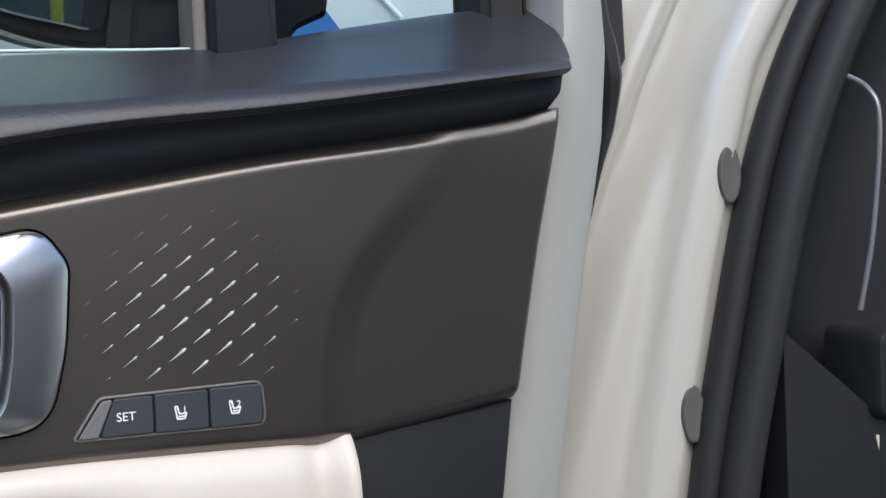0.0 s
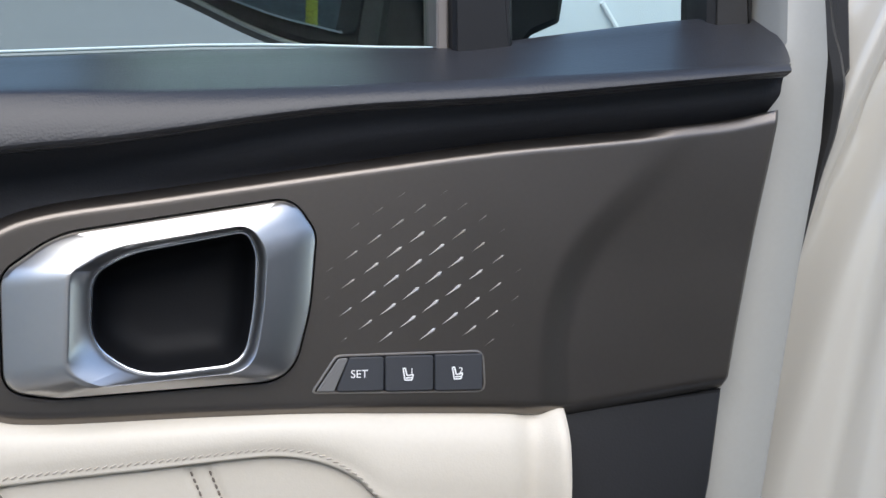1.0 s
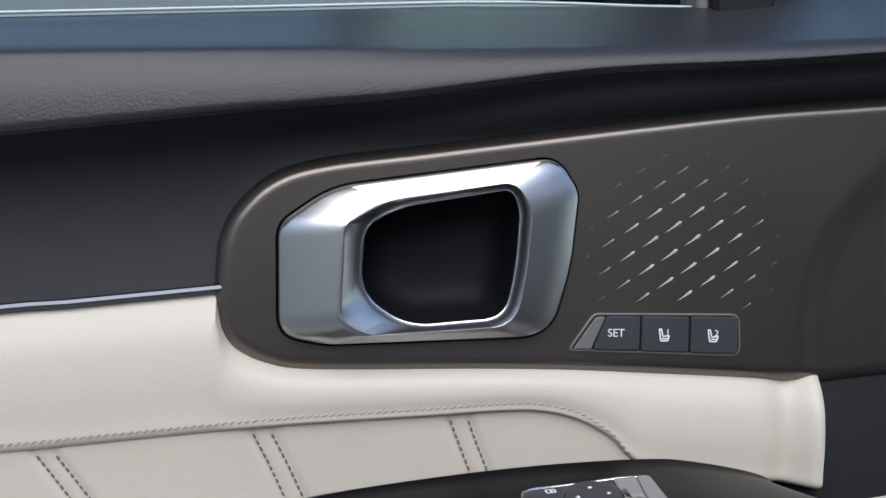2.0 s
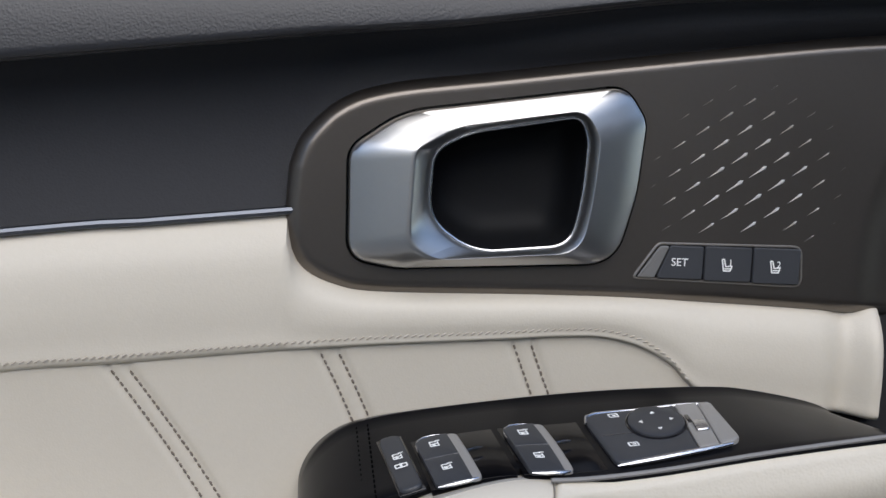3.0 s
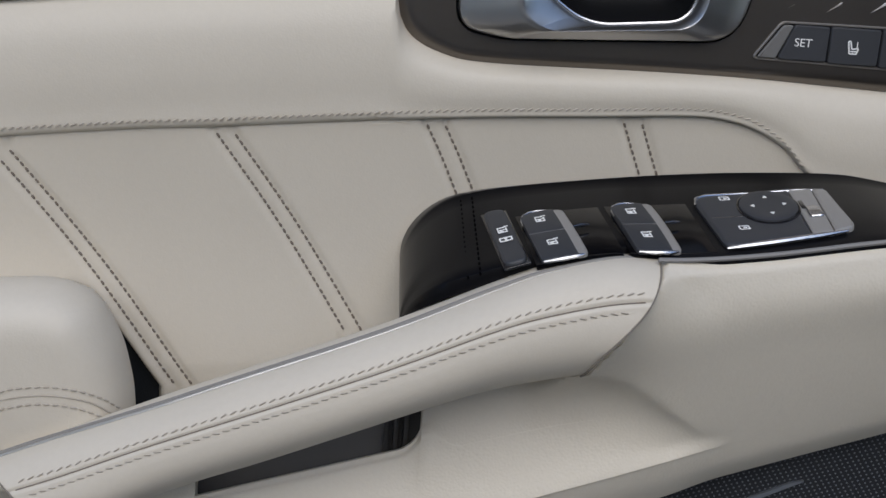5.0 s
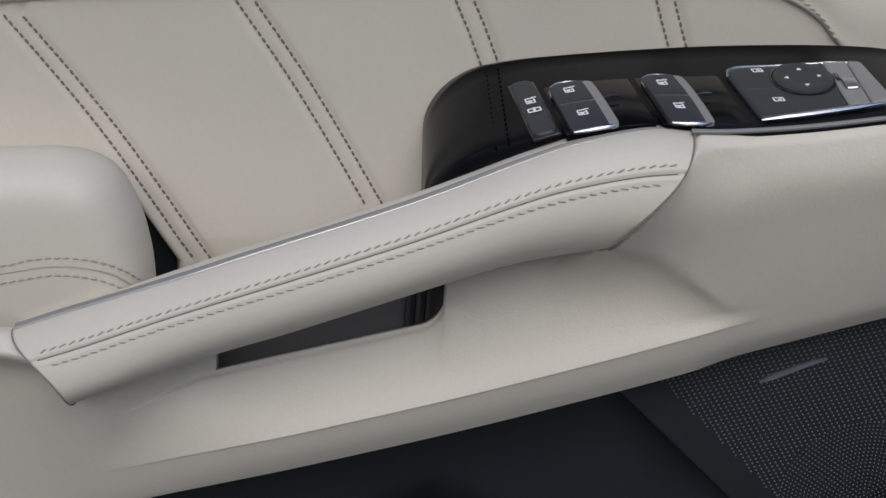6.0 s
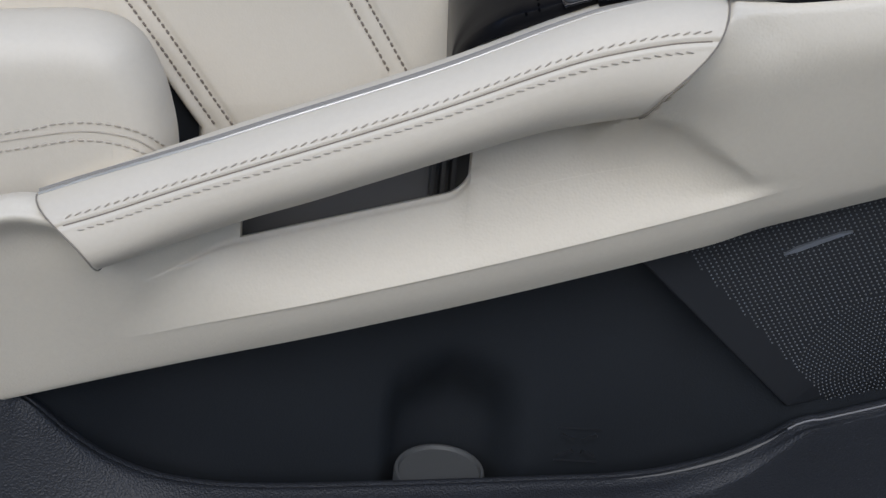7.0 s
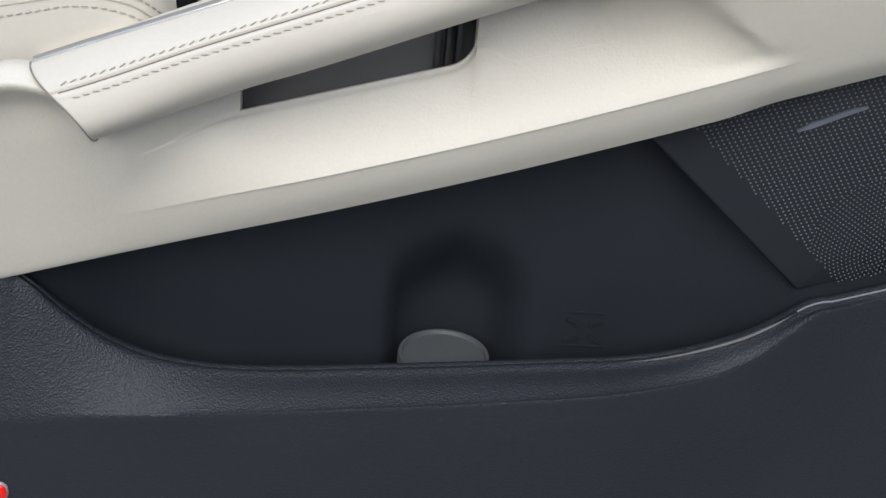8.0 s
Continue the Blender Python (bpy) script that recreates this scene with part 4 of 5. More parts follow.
part("lock_symbol", bm, LEGEND, cap, "white window and lock symbols")


WELL = material("piano_black_well", (0.003, 0.003, 0.004), 0.15, spec=0.16)


def window_switch(shift):
    base = on_panel(-0.012 + shift, 0.045)
    t = thing("window_switch", tuple(base), "paired dark window rockers with silver edge beside a black well", "switch", "window switches")
    bm = bmesh.new()
    key(bm, -0.0265 + shift, 0.0095 + shift, 0.0265, 0.0700, -0.004, 0.0003, 0.0002, 0.12)
    part("well", bm, WELL, t, "gloss black well")
    # Sky reflection on the rockers' front lip, added as a bright bar.
    bm = bmesh.new()
    tube(bm, [skew(u + shift, v_, 0.0026) for u, v_ in ((-0.0250, 0.0716), (-0.0190, 0.0722), (-0.0120, 0.0720), (-0.0085, 0.0712))], [0.0004, 0.0010, 0.0010, 0.0004], 8)
    part("lip_glint", bm, CHROME_BRIGHT, t, "bright chrome bar standing in for sky glint on the front lip")
    bm = bmesh.new()
    tube(bm, [skew(u + shift, v_, h) for u, v_, h in ((-0.0259, 0.0400, 0.0030), (-0.0257, 0.0355, 0.0030), (-0.0242, 0.0312, 0.0030), (-0.0212, 0.0286, 0.0030), (-0.0175, 0.0279, 0.0030), (-0.0130, 0.0278, 0.0028))], [0.0002, 0.0005, 0.0007, 0.0007, 0.0006, 0.0002], 8)
    part("chrome_corner", bm, CHROME_BRIGHT, t, "bright chrome corner line")
    bm = bmesh.new()
    cushion_key(bm, [(-0.0140 + shift, 0.0282, 0.0004), (-0.0066 + shift, 0.0282, 0.0070), (-0.0066 + shift, 0.0712, 0.0035), (-0.0140 + shift, 0.0712, 0.0004)], 0.0, 0.0046, 0.0012, crown=0.0002, barrel=0.0016)
    part("silver_side", bm, SATIN_GREY, t, "satin silver side")
    for v0, v1, iv in ((0.0280, 0.0496, 0.0385), (0.0499, 0.0712, 0.0600)):
        bm = bmesh.new()
        r0, r1 = (0.0090, 0.0003) if v0 < 0.03 else (0.0003, 0.0030)
        cushion_key(bm, [(-0.0256 + shift, v0, r0), (-0.0107 + shift, v0, 0.0003), (-0.0107 + shift, v1, 0.0003), (-0.0256 + shift, v1, r1)], 0.0, 0.0050, 0.0005, crown=0.0005, barrel=0.0016)
        rocker = part("rocker", bm, BUTTON, t, sharp=50)
        bm = bmesh.new()
        window_symbol(bm, -0.0185 + shift, iv, 0.0060 - 0.0016 * ((iv - 0.0496) / 0.0216) ** 2)
        part("window_symbol", bm, LEGEND, rocker, "white window symbol", kind="stuff")
    bm = bmesh.new()
    mid = [skew(u + shift, 0.0490 - 0.25 * (u + 0.0065), h) for u, h in ((-0.0070, 0.0048), (-0.0035, 0.0046), (-0.0002, 0.0040))]
    tube(bm, mid, [0.0004, 0.0009, 0.0004], 6)
    part("chrome_tab", bm, CHROME_BRIGHT, t)
    return t


window_switch(-0.0018)
window_switch(0.0368)

mirror_ctl = thing("mirror_control", tuple(on_panel(0.082, 0.038)), "mirror adjuster with round pad, two buttons and silver selector", "switch")
bm = bmesh.new()
cushion_key(bm, [(0.0496, 0.0240, 0.0075), (0.0935, 0.0218, 0.0006), (0.0925, 0.0652, 0.0006), (0.0560, 0.0692, 0.0055)], 0.0, 0.0037, 0.0016, 0.0)
part("base", bm, BUTTON, mirror_ctl)
bm = bmesh.new()
cushion_key(bm, [(0.0938, 0.0216, 0.0005), (0.1040, 0.0212, 0.0005), (0.1018, 0.0648, 0.0005), (0.0928, 0.0652, 0.0005)], 0.0, 0.0038, 0.0010, 0.0)
part("silver_deck", bm, SATIN_GREY, mirror_ctl, "satin silver selector deck")
bm = bmesh.new()
cushion_key(bm, [(0.1044, 0.0212, 0.0005), (0.1105, 0.0214, 0.0040), (0.1118, 0.0622, 0.0065), (0.1022, 0.0646, 0.0005)], 0.0, 0.0040, 0.0013, 0.0)
part("silver_end", bm, SATIN_GREY, mirror_ctl, "satin silver end piece")
# Bright bar in place of the sky glint along the front lip.
bm = bmesh.new()
tube(bm, [on_panel(0.0560, 0.0698, 0.0022), on_panel(0.0640, 0.0690, 0.0024), on_panel(0.075, 0.0680, 0.0024), on_panel(0.095, 0.0662, 0.0024), on_panel(0.1075, 0.0642, 0.0022)], [0.0006, 0.0013, 0.0014, 0.0013, 0.0006], 8)
part("lip_glint", bm, CHROME_BRIGHT, mirror_ctl, "bright chrome bar standing in for sky glint on the front lip")
bm = bmesh.new()
tube(bm, [on_panel(0.0502, 0.0315, 0.0024), on_panel(0.0514, 0.0262, 0.0028), on_panel(0.0560, 0.0236, 0.0030), on_panel(0.075, 0.0222, 0.0024), on_panel(0.097, 0.0210, 0.0024), on_panel(0.1095, 0.0208, 0.0022)], [0.0006, 0.0010, 0.0008, 0.0006, 0.0010, 0.0008], 8)
part("chrome_rear_edge", bm, CHROME_BRIGHT, mirror_ctl, "bright chrome rear edge")
bm = bmesh.new()
disc = lambda r, h: [on_panel(0.0808 + r * math.cos(a), 0.0383 + 1.16 * r * math.sin(a), h) for a in (2 * math.pi * k / 40 for k in range(40))]
rings(bm, [disc(0.0136, 0.0025), disc(0.0136, 0.0042), disc(0.0130, 0.0046), disc(0.0126, 0.0040)])
part("pad_ring", bm, GLOSS_BLACK, mirror_ctl)
bm = bmesh.new()
rings(bm, [disc(0.0124, 0.0025), disc(0.0124, 0.0052), disc(0.0114, 0.0060), disc(0.0080, 0.0056), disc(0.0040, 0.0052)])
joypad = part("pad", bm, BUTTON, mirror_ctl, "round dished pad")
bm = bmesh.new()
for a, b in ((0, -0.0075), (0, 0.0078), (-0.0068, 0), (0.0068, 0)):
    c = on_panel(0.0808 + a, 0.0383 + b, 0.0061)
    tri = []
    for k in range(3):
        ang = math.atan2(b, a) + k * 2 * math.pi / 3
        tri.append(on_panel(0.0808 + a + 0.0011 * math.cos(ang), 0.0383 + b + 0.0011 * math.sin(ang), 0.0060))
    f_, g_ = [bm.verts.new(p) for p in tri], [bm.verts.new(p - Vector((0, 0, 0.0008))) for p in tri]
    bm.faces.new(f_)
    bm.faces.new(g_[::-1])
    for k in range(3):
        bm.faces.new((f_[k], g_[k], g_[(k + 1) % 3], f_[(k + 1) % 3]))
part("arrow_marks", bm, LEGEND, joypad, "white arrow marks")
for u, v_ in ((0.0630, 0.0277), (0.0616, 0.0550)):
    bm = bmesh.new()
    for a, b, c, d in ((0, -0.0014, 0.0042, 0.0006), (0, 0.0014, 0.0042, 0.0006), (-0.0020, 0, 0.0006, 0.0028), (0.0020, 0, 0.0006, 0.0028), (0.0004, 0.0, 0.0016, 0.0010)):
        mark(bm, u + a, v_ + b, c, d, 0.0038)
    part("button_symbol", bm, LEGEND, mirror_ctl, "white symbol")
bm = bmesh.new()
key(bm, 0.0515, 0.0685, 0.0448, 0.0453, 0.003, 0.0039, 0.0001)
part("button_split", bm, GLOSS_BLACK, mirror_ctl)
bm = bmesh.new()
key(bm, 0.0945, 0.0965, 0.0340, 0.0420, 0.0035, 0.0044, 0.0004, 0.0)
part("selector_slot", bm, GLOSS_BLACK, mirror_ctl)
bm = bmesh.new()
key(bm, 0.0958, 0.1015, 0.0415, 0.0515, 0.0036, 0.0060, 0.0010, 0.0)
part("selector", bm, CHROME_BRIGHT, mirror_ctl, "chrome selector slide")

JOINT_AND_SHADE = material("taupe_joint_and_shade", (0.22, 0.195, 0.165), 0.6)

# ---- grab handle ----
grip = thing("grab_handle", (-0.10, -0.08, 0.70), "cream leather-wrapped slanted door grab handle with twin stitched seam", "grab handle")


def grip_point(u, a, grow=0.0):
    """A point of the grip's skin: u along it, a the angle round it from its top (front side first)."""
    xt, xb = -0.243 + u * 0.2705, -0.2165 + u * 0.2155
    w = (1 - math.cos(a)) / 2
    x = xt * (1 - w) + xb * w + (0.0005 * math.sin(math.pi * w) + 0.0025 * math.sin(2 * math.pi * w)) * ease(0.75, 1.0, u) + 0.0080 * math.sin(math.pi * w) * (1 - ease(0, 0.25, u))
    zt, zb = grip_top(xt), grip_low(xb)
    s = math.sin(a)
    y = -0.0770 - (0.0225 * abs(s) ** (0.75 if a < math.pi / 2 else 1.25) if s > 0 else -0.015 * abs(s) ** 0.8) - 0.004 * w
    p = Vector((x, y, zt * (1 - w) + zb * w))
    if grow:
        mid = Vector((x, -0.078, (zt + zb) / 2))
        p += (p - mid).normalized() * grow
    return p


def seam_angle(u):
    return float(np.interp(u, seam_run[:, 0], seam_run[:, 1]))


seam_run = glide([(0.0, 0.97), (0.12, 1.06), (0.28, 1.14), (0.55, 1.155), (0.80, 1.165), (0.90, 1.13), (1.0, 1.05)], 8)


bm = bmesh.new()
loops = []
for u in span(0, 1, 90):
    c = seam_angle(u)
    around = span(0, c - 0.36, 10)[:-1] + span(c - 0.36, c + 0.36, 25)[:-1] + span(c + 0.36, 2 * math.pi, 34)[:-1]
    loops.append([grip_point(u, a, -0.0006 * math.exp(-((a - c) / 0.035) ** 2) + 0.0003 * math.exp(-((abs(a - c) - 0.08) / 0.05) ** 2)) for a in around])
first, end = loops[0], loops[-1]
shrink = lambda loop, k, dx: [p * (1 - k) + (sum(loop, Vector()) / len(loop)) * k + Vector((dx, 0, 0)) for p in loop]
rings(bm, [shrink(first, 0.10, 0.002), first] + loops[1:-1] + [end, shrink(end, 0.06, 0.0006), shrink(end, 0.5, 0.0)])
wrap = part("leather_wrap", bm, LEATHER, grip, sharp=50)
for da in (-0.145, 0.160):
    bm = bmesh.new()
    stitches(bm, [grip_point(u, seam_angle(u) + da, 0.0005) for u in span(0.02, 0.985, 120)], 0.0042, 0.0032, 0.00035, 0.30 if da < 0 else -0.30, out=(0, -1, -0.6 * da))
    part("stitching", bm, THREAD_TAN, wrap, "tan thread", kind="stuff")
bm = bmesh.new()
tube(bm, [grip_point(u, seam_angle(u), -0.0005) for u in span(0.01, 0.99, 90)], 0.00032, 6)
part("seam", bm, THREAD_DARK, wrap, "dark closed seam")
rail = lambda u, a: a + float(np.interp(u, (0, 0.09, 0.18, 0.27, 0.85, 1.0), (0.06, 0.10, 0.19, 0.26, 0.25, 0.10)))
bm = bmesh.new()
tube(bm, [grip_point(u, rail(u, 0.0), 0.0002) for u in span(0.0, 0.86, 80)], [0.0008] * 40 + list(np.linspace(0.0008, 0.0001, 40)), 8)
part("chrome_line", bm, material("silver_line", (0.50, 0.495, 0.485), 0.36, metal=0.9), grip, "slim chrome line")
bm = bmesh.new()
tube(bm, [grip_point(u, rail(u, -0.09), -0.0001) for u in span(0.0, 1.0, 84)], [0.0012] * 54 + list(np.linspace(0.0012, 0.0008, 30)), 8)
part("rubber_line", bm, material("grey_rubber_line", (0.22, 0.21, 0.195), 0.45), grip, "grey rubber joint")
for u, dx in ((1.0, 0.0004), (0.0, -0.0004)):
    bm = bmesh.new()
    tube(bm, [grip_point(u, a, 0.0006) + Vector((dx, 0, 0)) for a in span(0.10, 2.85, 40)], 0.00038, 6)
    part("end_joint", bm, JOINT_AND_SHADE, grip, "taupe joint line")

# ---- elbow pad ----
elbow = thing("elbow_pad", (-0.35, -0.05, 0.70), "padded cream leather elbow rest with a twin-stitched seam", "armrest")
bm = bmesh.new()
outline = glide([(-0.55, 0.732), (-0.40, 0.762), (-0.30, 0.774), (-0.250, 0.7795), (-0.229, 0.7810), (-0.215, 0.7785), (-0.2045, 0.7710), (-0.1965, 0.7560), (-0.1925, 0.742), (-0.1905, 0.731), (-0.1895, 0.715)], 6)
outline = np.concatenate([outline, glide([(-0.190, 0.700), (-0.196, 0.686), (-0.212, 0.676), (-0.25, 0.664), (-0.40, 0.618), (-0.55, 0.575)], 4)])
plate(bm, outline, [(0.016, 0.0), (0.012, -0.018), (0.006, -0.030), (0.0012, -0.040), (0.0, -0.046), (0.0010, -0.0535), (0.0036, -0.0600), (0.0075, -0.0650), (0.0120, -0.0682), (0.0170, -0.0698), (0.0225, -0.0705)])
cushion = part("cushion", bm, LEATHER, elbow, sharp=60)
# Contact shade where cushion meets insert, drawn as a dark bar.
bm = bmesh.new()
tube(bm, [(x, insert_y(x, z) - 0.0002, z) for x, z in inset(outline, 0.0155) if x < -0.240 and z > 0.72], 0.0011, 8)
part("contact_shade", bm, JOINT_AND_SHADE, elbow, "dark bar drawing the contact shade behind the cushion")


def elbow_y(x):
    """The cushion's front, which rolls back towards its end."""
    return float(np.interp(-0.1900 - x, (0.0, 0.0010, 0.0036, 0.0075, 0.0120, 0.0170, 0.0225), (-0.046, -0.0535, -0.0600, -0.0650, -0.0682, -0.0698, -0.0705))) - 0.0002


elbow_rows = (
    ([(-0.45, 0.704), (-0.30, 0.725), (-0.250, 0.7352), (-0.238, 0.7387), (-0.224, 0.7405), (-0.210, 0.7395), (-0.200, 0.7350), (-0.193, 0.7270)], THREAD_TAN),
    ([(-0.45, 0.696), (-0.30, 0.717), (-0.250, 0.7275), (-0.230, 0.7322), (-0.214, 0.7322), (-0.203, 0.7285), (-0.196, 0.7220)], THREAD_TAN))
for line, mat in elbow_rows:
    bm = bmesh.new()
    stitches(bm, [(x, elbow_y(x), z) for x, z in glide(line, 10)], 0.0038, 0.0028, 0.00050, 0.1)
    part("stitching", bm, mat, cushion, "taupe thread", kind="stuff")
bm = bmesh.new()
tube(bm, [(x, elbow_y(x) + 0.0002, z) for x, z in glide([(-0.45, 0.700), (-0.30, 0.7215), (-0.250, 0.7318), (-0.232, 0.7358), (-0.218, 0.7365), (-0.205, 0.7340), (-0.196, 0.7265)], 10)], 0.0004, 6)
part("seam", bm, THREAD_TAN, cushion)

# ---- speaker grille ----
grille = thing("speaker_grille", (0.2, -0.03, 0.62), "black perforated door speaker grille with a small silver badge", "speaker grille")
bm = bmesh.new()
plate(bm, rounded([(0.0165, 0.6825, 0), (0.1085, 0.6015, 0.003), (0.145, 0.6140, 0.01), (0.285, 0.6620, 0), (0.285, 0.795, 0), (0.10, 0.735, 0)]), [(0, -0.004), (0, -0.0335), (0.0010, -0.0350), (0.0022, -0.0355)])
field = part("grille_plate", bm, GRILLE_MAT, grille)
bm = bmesh.new()
HUB = Vector((0.152, 0.626))
count = 0


def pit(x, z, r):
    vs = [bm.verts.new((x + r * math.cos(k * math.pi / 3), -0.0356, z + r * math.sin(k * math.pi / 3))) for k in range(6)]
    back = [bm.verts.new((x + 0.6 * r * math.cos(k * math.pi / 3), -0.0360, z + 0.6 * r * math.sin(k * math.pi / 3))) for k in range(6)]
    for k in range(6):
        bm.faces.new((vs[k], vs[(k + 1) % 6], back[(k + 1) % 6], back[k]))
    bm.faces.new(back)


def in_field(x, z):
    edge = (x - 0.0443) * 0.0778 + (z - 0.6822) * 0.0866
    return edge > 0 and z < low_edge(x) + 0.006 and z > 0.6095 + 0.35 * (x - 0.148) + 0.0045


for i in range(-10, 100):
    for j in range(-56, 84):
        x = 0.05 + 0.0025 * i + 0.00125 * (j % 2)
        z = 0.640 + 0.00215 * j + 0.30 * (x - 0.05)
        if x < 0.26 and in_field(x, z) and (Vector((x, z)) - HUB).length > 0.043:
            pit(x, z, 0.00052)
for k in range(1, 22):
    r = 0.0020 * k
    n = max(6, int(2 * math.pi * r / 0.0021))
    for i in range(n):
        a = 2 * math.pi * (i + 0.5 * (k % 2)) / n
        x, z = HUB.x + r * math.cos(a), HUB.y + r * math.sin(a)
        if in_field(x, z):
            pit(x, z, 0.00044)
part("perforation", bm, HOLE_MAT, field, "rows of fine grey perforations", kind="stuff", sharp=80)
bm = bmesh.new()
slab(bm, [[(0.0898 + 0.0300 * u, -0.0372, 0.6858 + 0.0140 * u + w) for w in ((-0.0002, 0.0005) if u in (0, 1) else (-0.0010 + 0.001 * u, 0.0018))] for u in (0, 0.2, 0.4, 0.6, 0.8, 1)], (0, 0.0015, 0))
part("badge", bm, BADGE_MAT, grille, "slanted plain silver badge")

# ---- wing mirror ----
wing = thing("wing_mirror", (0.09, 0.17, 1.08), "black wing mirror seen through the side window", "wing mirror")
HOUSING = [(-0.03, 1.15), (0.0, 1.120), (0.040, 1.1015), (0.074, 1.0865), (0.100, 1.0785), (0.125, 1.0755), (0.146, 1.0785), (0.165, 1.090), (0.195, 1.112), (0.212, 1.16), (0.205, 1.22), (0.16, 1.25), (0.0, 1.255), (-0.04, 1.21)]
shell = glide(HOUSING, 6, True)
bm = bmesh.new()
plate(bm, shell, [(0.03, 0.30), (0.012, 0.27), (0.002, 0.22), (0.0, 0.185), (0.0015, 0.177), (0.004, 0.175)])
MIRROR_BLACK = material("dark_mirror_housing", (0.007, 0.008, 0.010), 0.55, spec=0.06)
part("housing", bm, MIRROR_BLACK, wing, "gloss black housing")
bm = bmesh.new()
tube(bm, [(x, 0.180, z) for x, z in shell] + [(shell[0][0], 0.180, shell[0][1])], 0.0016, 8)
part("rim_line", bm, CHROME, wing, "thin bright rim")
bm = bmesh.new()
pane = glide([(-0.012, 1.150), (0.03, 1.1135), (0.075, 1.0955), (0.110, 1.0875), (0.127, 1.0850), (0.1335, 1.0905), (0.1365, 1.12), (0.138, 1.19), (0.12, 1.228), (0.02, 1.235), (-0.012, 1.20)], 6, True)
plate(bm, pane, [(0, 0.176), (0, 0.171), (0.001, 0.1702)])
for w in bm.verts:
    w.co.y -= 0.176 * (w.co.z - 1.085)
part("mirror_pane", bm, MIRROR, wing, "mirror pane")
bm = bmesh.new()
plate(bm, rounded([(0.128, 1.050, 0), (0.205, 1.062, 0.004), (0.220, 1.079, 0.004), (0.236, 1.086, 0.004), (0.239, 1.105, 0.01), (0.20, 1.14, 0.01), (0.140, 1.13, 0.01)]), [(0.004, 0.20), (0.0, 0.16), (0.0, 0.104), (0.003, 0.100)])
part("mirror_foot", bm, MIRROR_BLACK, wing)

# ---- body of the car beside the door ----
body = thing("car", (0.45, 0.05, 0.30), "pearl white car with black door seals and dark dashboard", "car")
plane_y = lambda x: 0.251 - 0.45 * x
groove_x = lambda z: float(np.interp(z, [0.70, 0.905, 0.943, 1.047, 1.093, 1.30], [0.318, 0.373, 0.383, 0.421, 0.440, 0.53]))
seal_x = lambda z: float(np.interp(z, [0.30, 0.811, 0.870, 0.934, 0.997, 1.054, 1.091, 1.30], [0.39, 0.423, 0.433, 0.443, 0.455, 0.468, 0.485, 0.60]))
bm = bmesh.new()
grid = []
for z in span(0.25, 1.35, 80):
    gx, sx = groove_x(z), seal_x(z)
    row = []
    for x in span(gx - 0.10, sx + 0.014, 40):
        d = (x - gx) / 0.010
        y = plane_y(x) + 0.018 * math.exp(-d * d) - 0.007 * math.exp(-((x - gx + 0.021) / 0.009) ** 2) - 0.012 * ease(sx - 0.032, sx - 0.022, x) + 0.012 * ease(sx - 0.010, sx + 0.004, x)
        y += 0.10 * max(0, gx - 0.012 - x)
        row.append((x, y, z))
    grid.append(row)
slab(bm, grid, (0.004, 0.03, 0))
part("pillar", bm, PAINT, body, "pearl white door pillar", sharp=60)


def strip_line(xs_, zs_, z):
    return float(np.interp(z, zs_, xs_))


for name, zs_, xs_, r, lift in (("inner_seal", [0.30, 0.81, 0.87, 0.934, 1.0, 1.05, 1.091, 1.30], [0.396, 0.4305, 0.441, 0.452, 0.464, 0.478, 0.495, 0.61], 0.0085, 0.006),
                                ("outer_seal", [0.30, 0.81, 0.903, 0.964, 1.027, 1.09, 1.30], [0.405, 0.4440, 0.462, 0.472, 0.487, 0.511, 0.62], 0.0115, 0.012)):
    bm = bmesh.new()
    zz = span(0.30, 1.30, 60)
    xx = np.array([strip_line(xs_, zs_, z) for z in zz])
    xx = np.convolve(np.pad(xx, 3, mode="edge"), np.ones(7) / 7, mode="valid")
    tube(bm, [(x, plane_y(x) - lift, z) for x, z in zip(xx, zz)], r, 14, 1.2)
    part(name, bm, RUBBER, body, "black rubber weatherstrip")
for x, z in ((0.4460, 0.9945), (0.4240, 0.8605)):
    bm = bmesh.new()
    ring_ = lambda r, y: [(x + 0.002 + 0.45 * r * math.cos(a), plane_y(x) + y, z + r * math.sin(a)) for a in (2 * math.pi * k / 24 for k in range(24))]
    rings(bm, [ring_(0.0165, 0.0), ring_(0.0165, -0.0114), ring_(0.0155, -0.0122), ring_(0.0120, -0.0124), ring_(0.0105, -0.0122)])
    part("plug", bm, PLUG, body, "grey rubber plug")
bm = bmesh.new()
grid = []
for z in span(0.25, 1.35, 40):
    sx = strip_line([0.41, 0.458, 0.479, 0.488, 0.505, 0.530, 0.64], [0.25, 0.81, 0.903, 0.964, 1.027, 1.09, 1.30], z)
    grid.append([(x, plane_y(x) + 0.01 + 0.05 * ease(sx, sx + 0.05, x) - 0.10 * max(0, x - sx - 0.06), z) for x in span(sx - 0.012, 0.95, 30)])
slab(bm, grid, (0.0, 0.01, 0))
part("dashboard_end", bm, DASH, body, "dark grained dashboard end", sharp=60)
bm = bmesh.new()
tube(bm, [(x, y, z) for x, y, z in glide([(0.508, 0.020, 1.050), (0.524, 0.012, 1.040), (0.5285, 0.008, 1.020), (0.524, 0.010, 0.960), (0.517, 0.014, 0.915)], 8)], 0.0016, 8)
part("vent_line", bm, material("grey_vent_trim", (0.30, 0.30, 0.31), 0.3, metal=0.6), body, "thin grey trim line")
bm = bmesh.new()
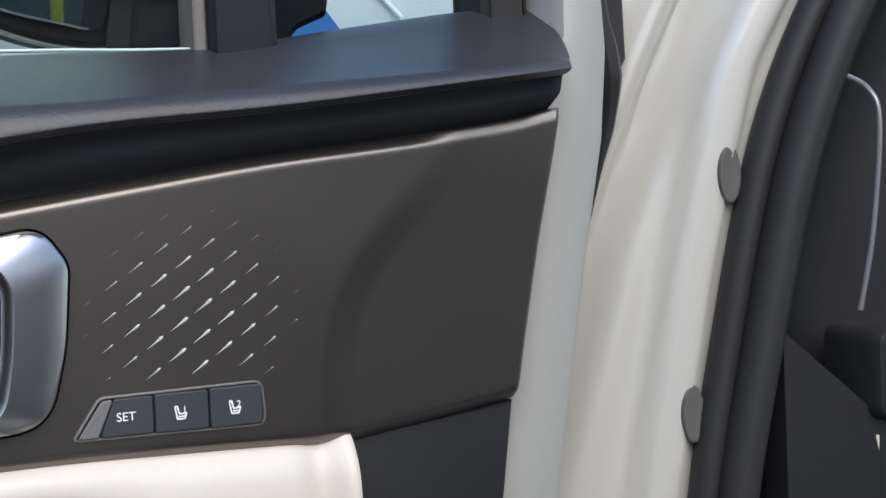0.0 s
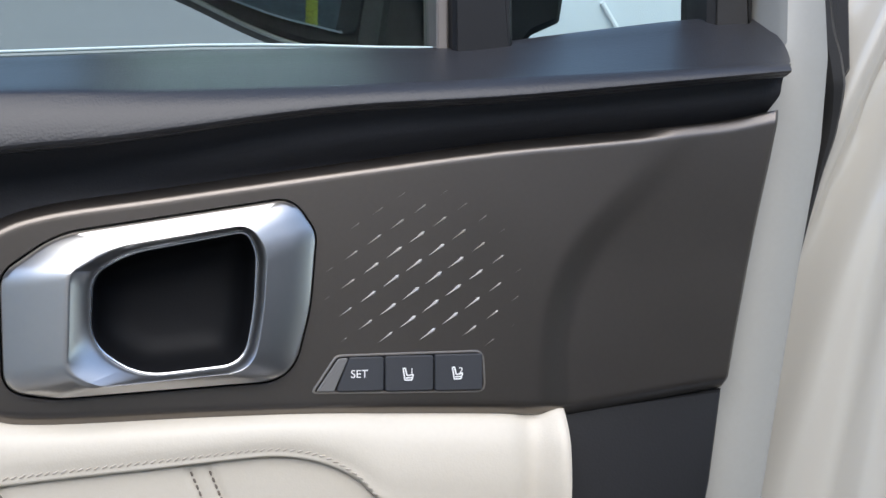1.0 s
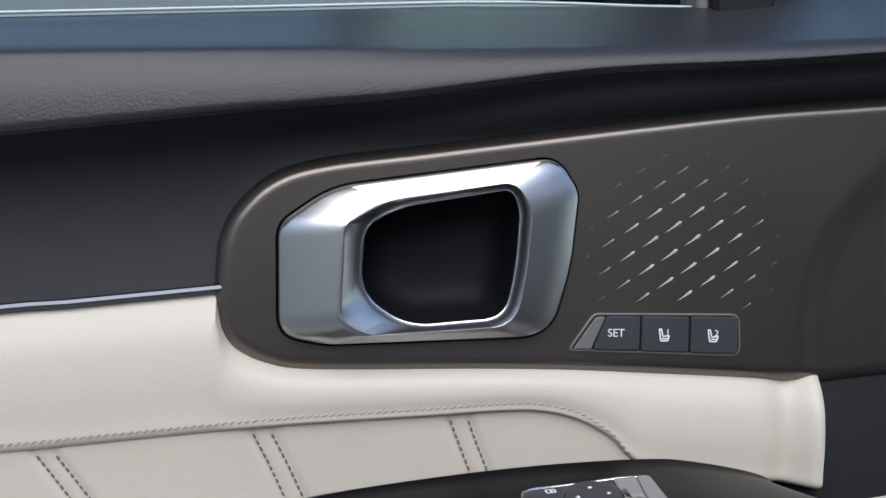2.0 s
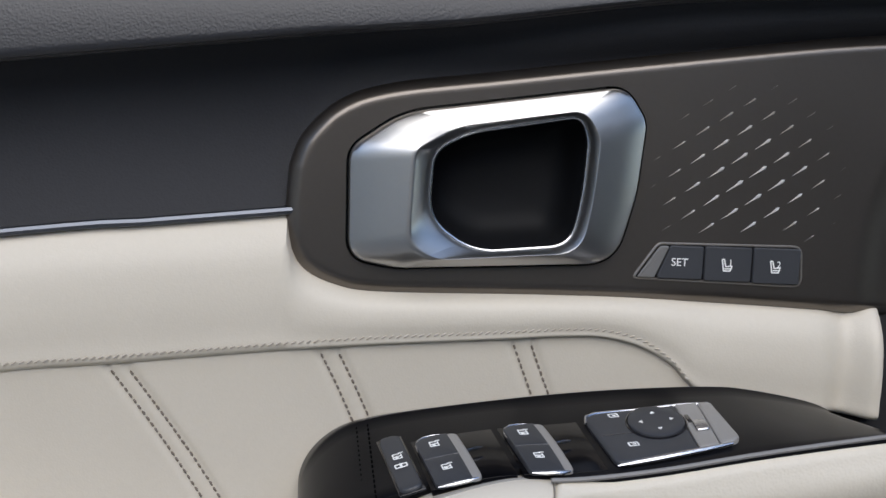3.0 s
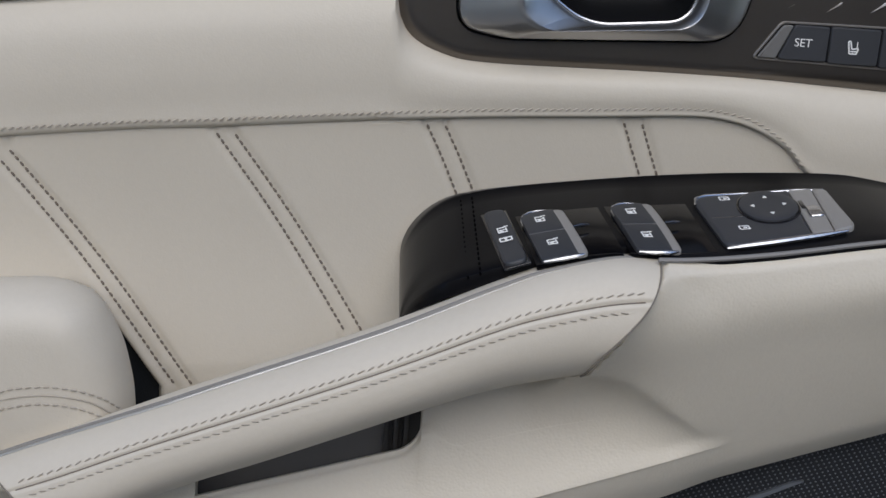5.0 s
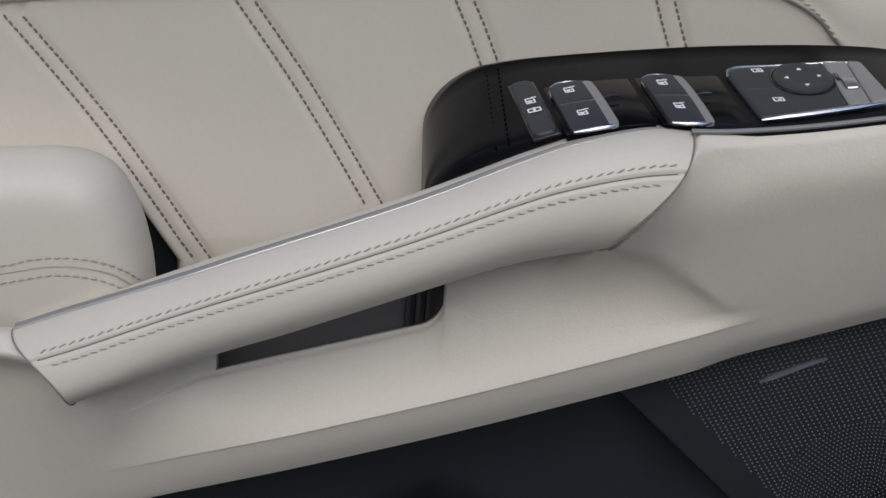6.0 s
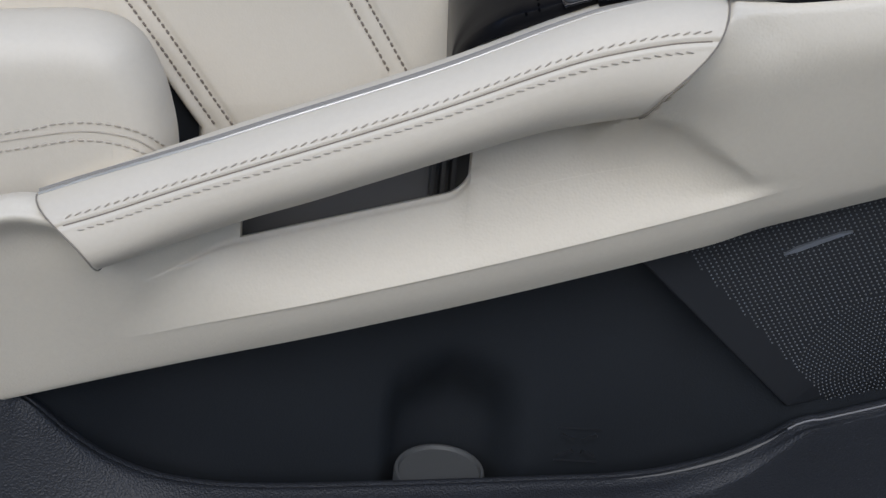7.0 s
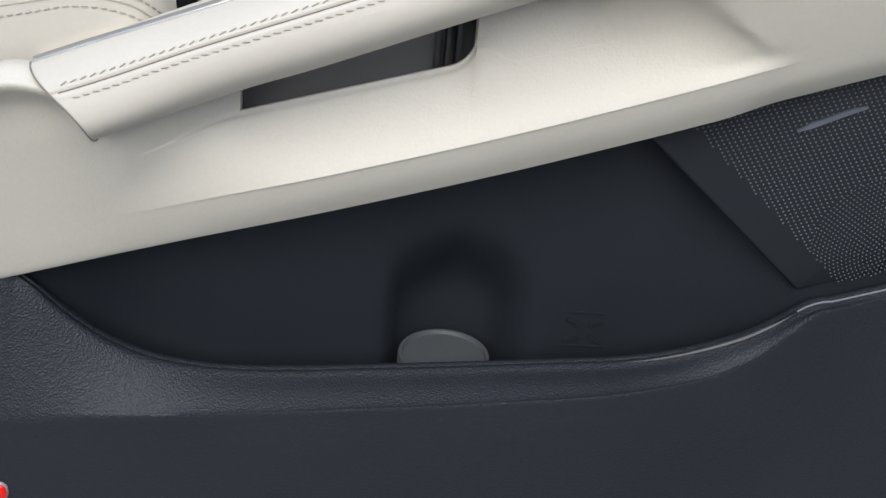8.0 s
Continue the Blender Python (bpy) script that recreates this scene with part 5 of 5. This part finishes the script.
plate(bm, rounded([(0.5215, 0.9045, 0.008), (0.62, 0.890, 0.004), (0.62, 0.842, 0.004), (0.5215, 0.8530, 0.010)]), [(0, 0.05), (0, 0.010), (0.002, 0.006), (0.006, 0.004)])
part("dash_corner", bm, DASH, body, "dark dashboard corner block")
bm = bmesh.new()
plate(bm, rounded([(0.523, 0.846, 0.004), (0.62, 0.838, 0.004), (0.62, 0.798, 0.004), (0.528, 0.808, 0.006)]), [(0, 0.05), (0, 0.016), (0.003, 0.013)])
part("knee_trim", bm, LEATHER, body, "cream lower dashboard trim")
bm = bmesh.new()
slab(bm, [[(0.475 + 0.11 * u, 0.030 - 0.035 * u - 0.006 * w, 0.905 - 0.105 * u - 0.5 * w) for w in (0, 0.03, 0.5, 1)] for u in span(0, 1, 6)], (0, 0.02, 0))
part("kick_trim", bm, DASH, body, "dark lower trim")
# Unseen slab, added as a dark reflection and to shade the right.
bm = bmesh.new()
box(bm, (0.82, -2.6, 0.30), (0.86, -0.25, 1.52), 0.01)
bm.transform(DOOR.inverted())
part("cabin_slab", bm, DASH, body, "unseen dark slab added in place of the cabin")
# Unseen roof slab, added to close the cabin and cut light.
bm = bmesh.new()
box(bm, (0.70, -2.6, 1.52), (2.0, -0.25, 1.58), 0.02)
bm.transform(DOOR.inverted())
part("roof", bm, PAINT, body, "unseen pearl white roof slab added above the cabin")

# ---- things outside, seen through the window ----
van = thing("parked_van", (3.2, 6.4, 0), "pale parked van with a highlight drawn on its side", "van", place=Matrix.Identity(4))
bm = bmesh.new()
prof = [(5.6, 0.35), (5.52, 0.60), (5.50, 0.95), (5.58, 1.25), (5.80, 1.85), (6.0, 1.98), (7.0, 2.0), (7.3, 1.85), (7.45, 1.2), (7.45, 0.35)]
rings(bm, [[(x, y + 0.02 * abs(k), z * (1 - 0.02 * abs(k))) for y, z in prof] for x, k in ((1.75, 3), (1.85, 1), (2.4, 0), (4.6, 0), (5.5, 1), (5.7, 4))])
part("body", bm, PALE, van)
# Highlight along a body crease, drawn as a white bar.
bm = bmesh.new()
tube(bm, [(2.27, 5.50, 0.84), (2.36, 5.50, 0.72), (2.50, 5.50, 0.60)], 0.012, 8)
part("side_highlight", bm, material("white_highlight", (0.85, 0.86, 0.86), 0.35), van, "white bar drawing the highlight of a side crease")
for x in (3.7, 5.2):
    bm = bmesh.new()
    bmesh.ops.create_cone(bm, segments=32, radius1=0.34, radius2=0.34, depth=0.24, cap_ends=True, matrix=Matrix.Translation((x, 5.64, 0.34)) @ Matrix.Rotation(math.pi / 2, 4, "X"))
    bmesh.ops.bevel(bm, geom=[e for e in bm.edges if len(e.link_faces) == 2 and max(len(f.verts) for f in e.link_faces) > 8], offset=0.03, segments=3, affect="EDGES")
    wheel = part("wheel", bm, RUBBER, van, "black tyre")
    bm = bmesh.new()
    bmesh.ops.create_cone(bm, segments=24, radius1=0.21, radius2=0.17, depth=0.03, cap_ends=True, matrix=Matrix.Translation((x, 5.505, 0.34)) @ Matrix.Rotation(math.pi / 2, 4, "X"))
    part("rim", bm, SATIN_GREY, wheel, "silver rim")
crate = thing("blue_barrier", (1.35, 4.0, 0), "blue moulded plastic barrier on the concrete", "barrier", place=Matrix.Identity(4))
bm = bmesh.new()
rings(bm, [[(x, 3.8 - w, z) for w, z in ((0.28, 0.0), (0.28, 0.12), (0.12, 0.30), (0.07, h), (-0.07, h), (-0.12, 0.30), (-0.28, 0.12), (-0.28, 0.0))] for x, h in ((0.98, 0.66), (1.0, 0.70), (1.26, 0.745), (1.44, 0.81), (1.47, 0.80), (1.54, 0.72))])
part("barrier_body", bm, BLUE, crate)
post = thing("yellow_post", (0.815, -4.0, 0), "slim yellow painted steel post on concrete", "post", place=Matrix.Identity(4))
bm = bmesh.new()
bmesh.ops.create_cone(bm, segments=20, radius1=0.024, radius2=0.024, depth=2.6, cap_ends=True, matrix=Matrix.Translation((0.815, -4.0, 1.3)))
part("tube", bm, YELLOW, post)
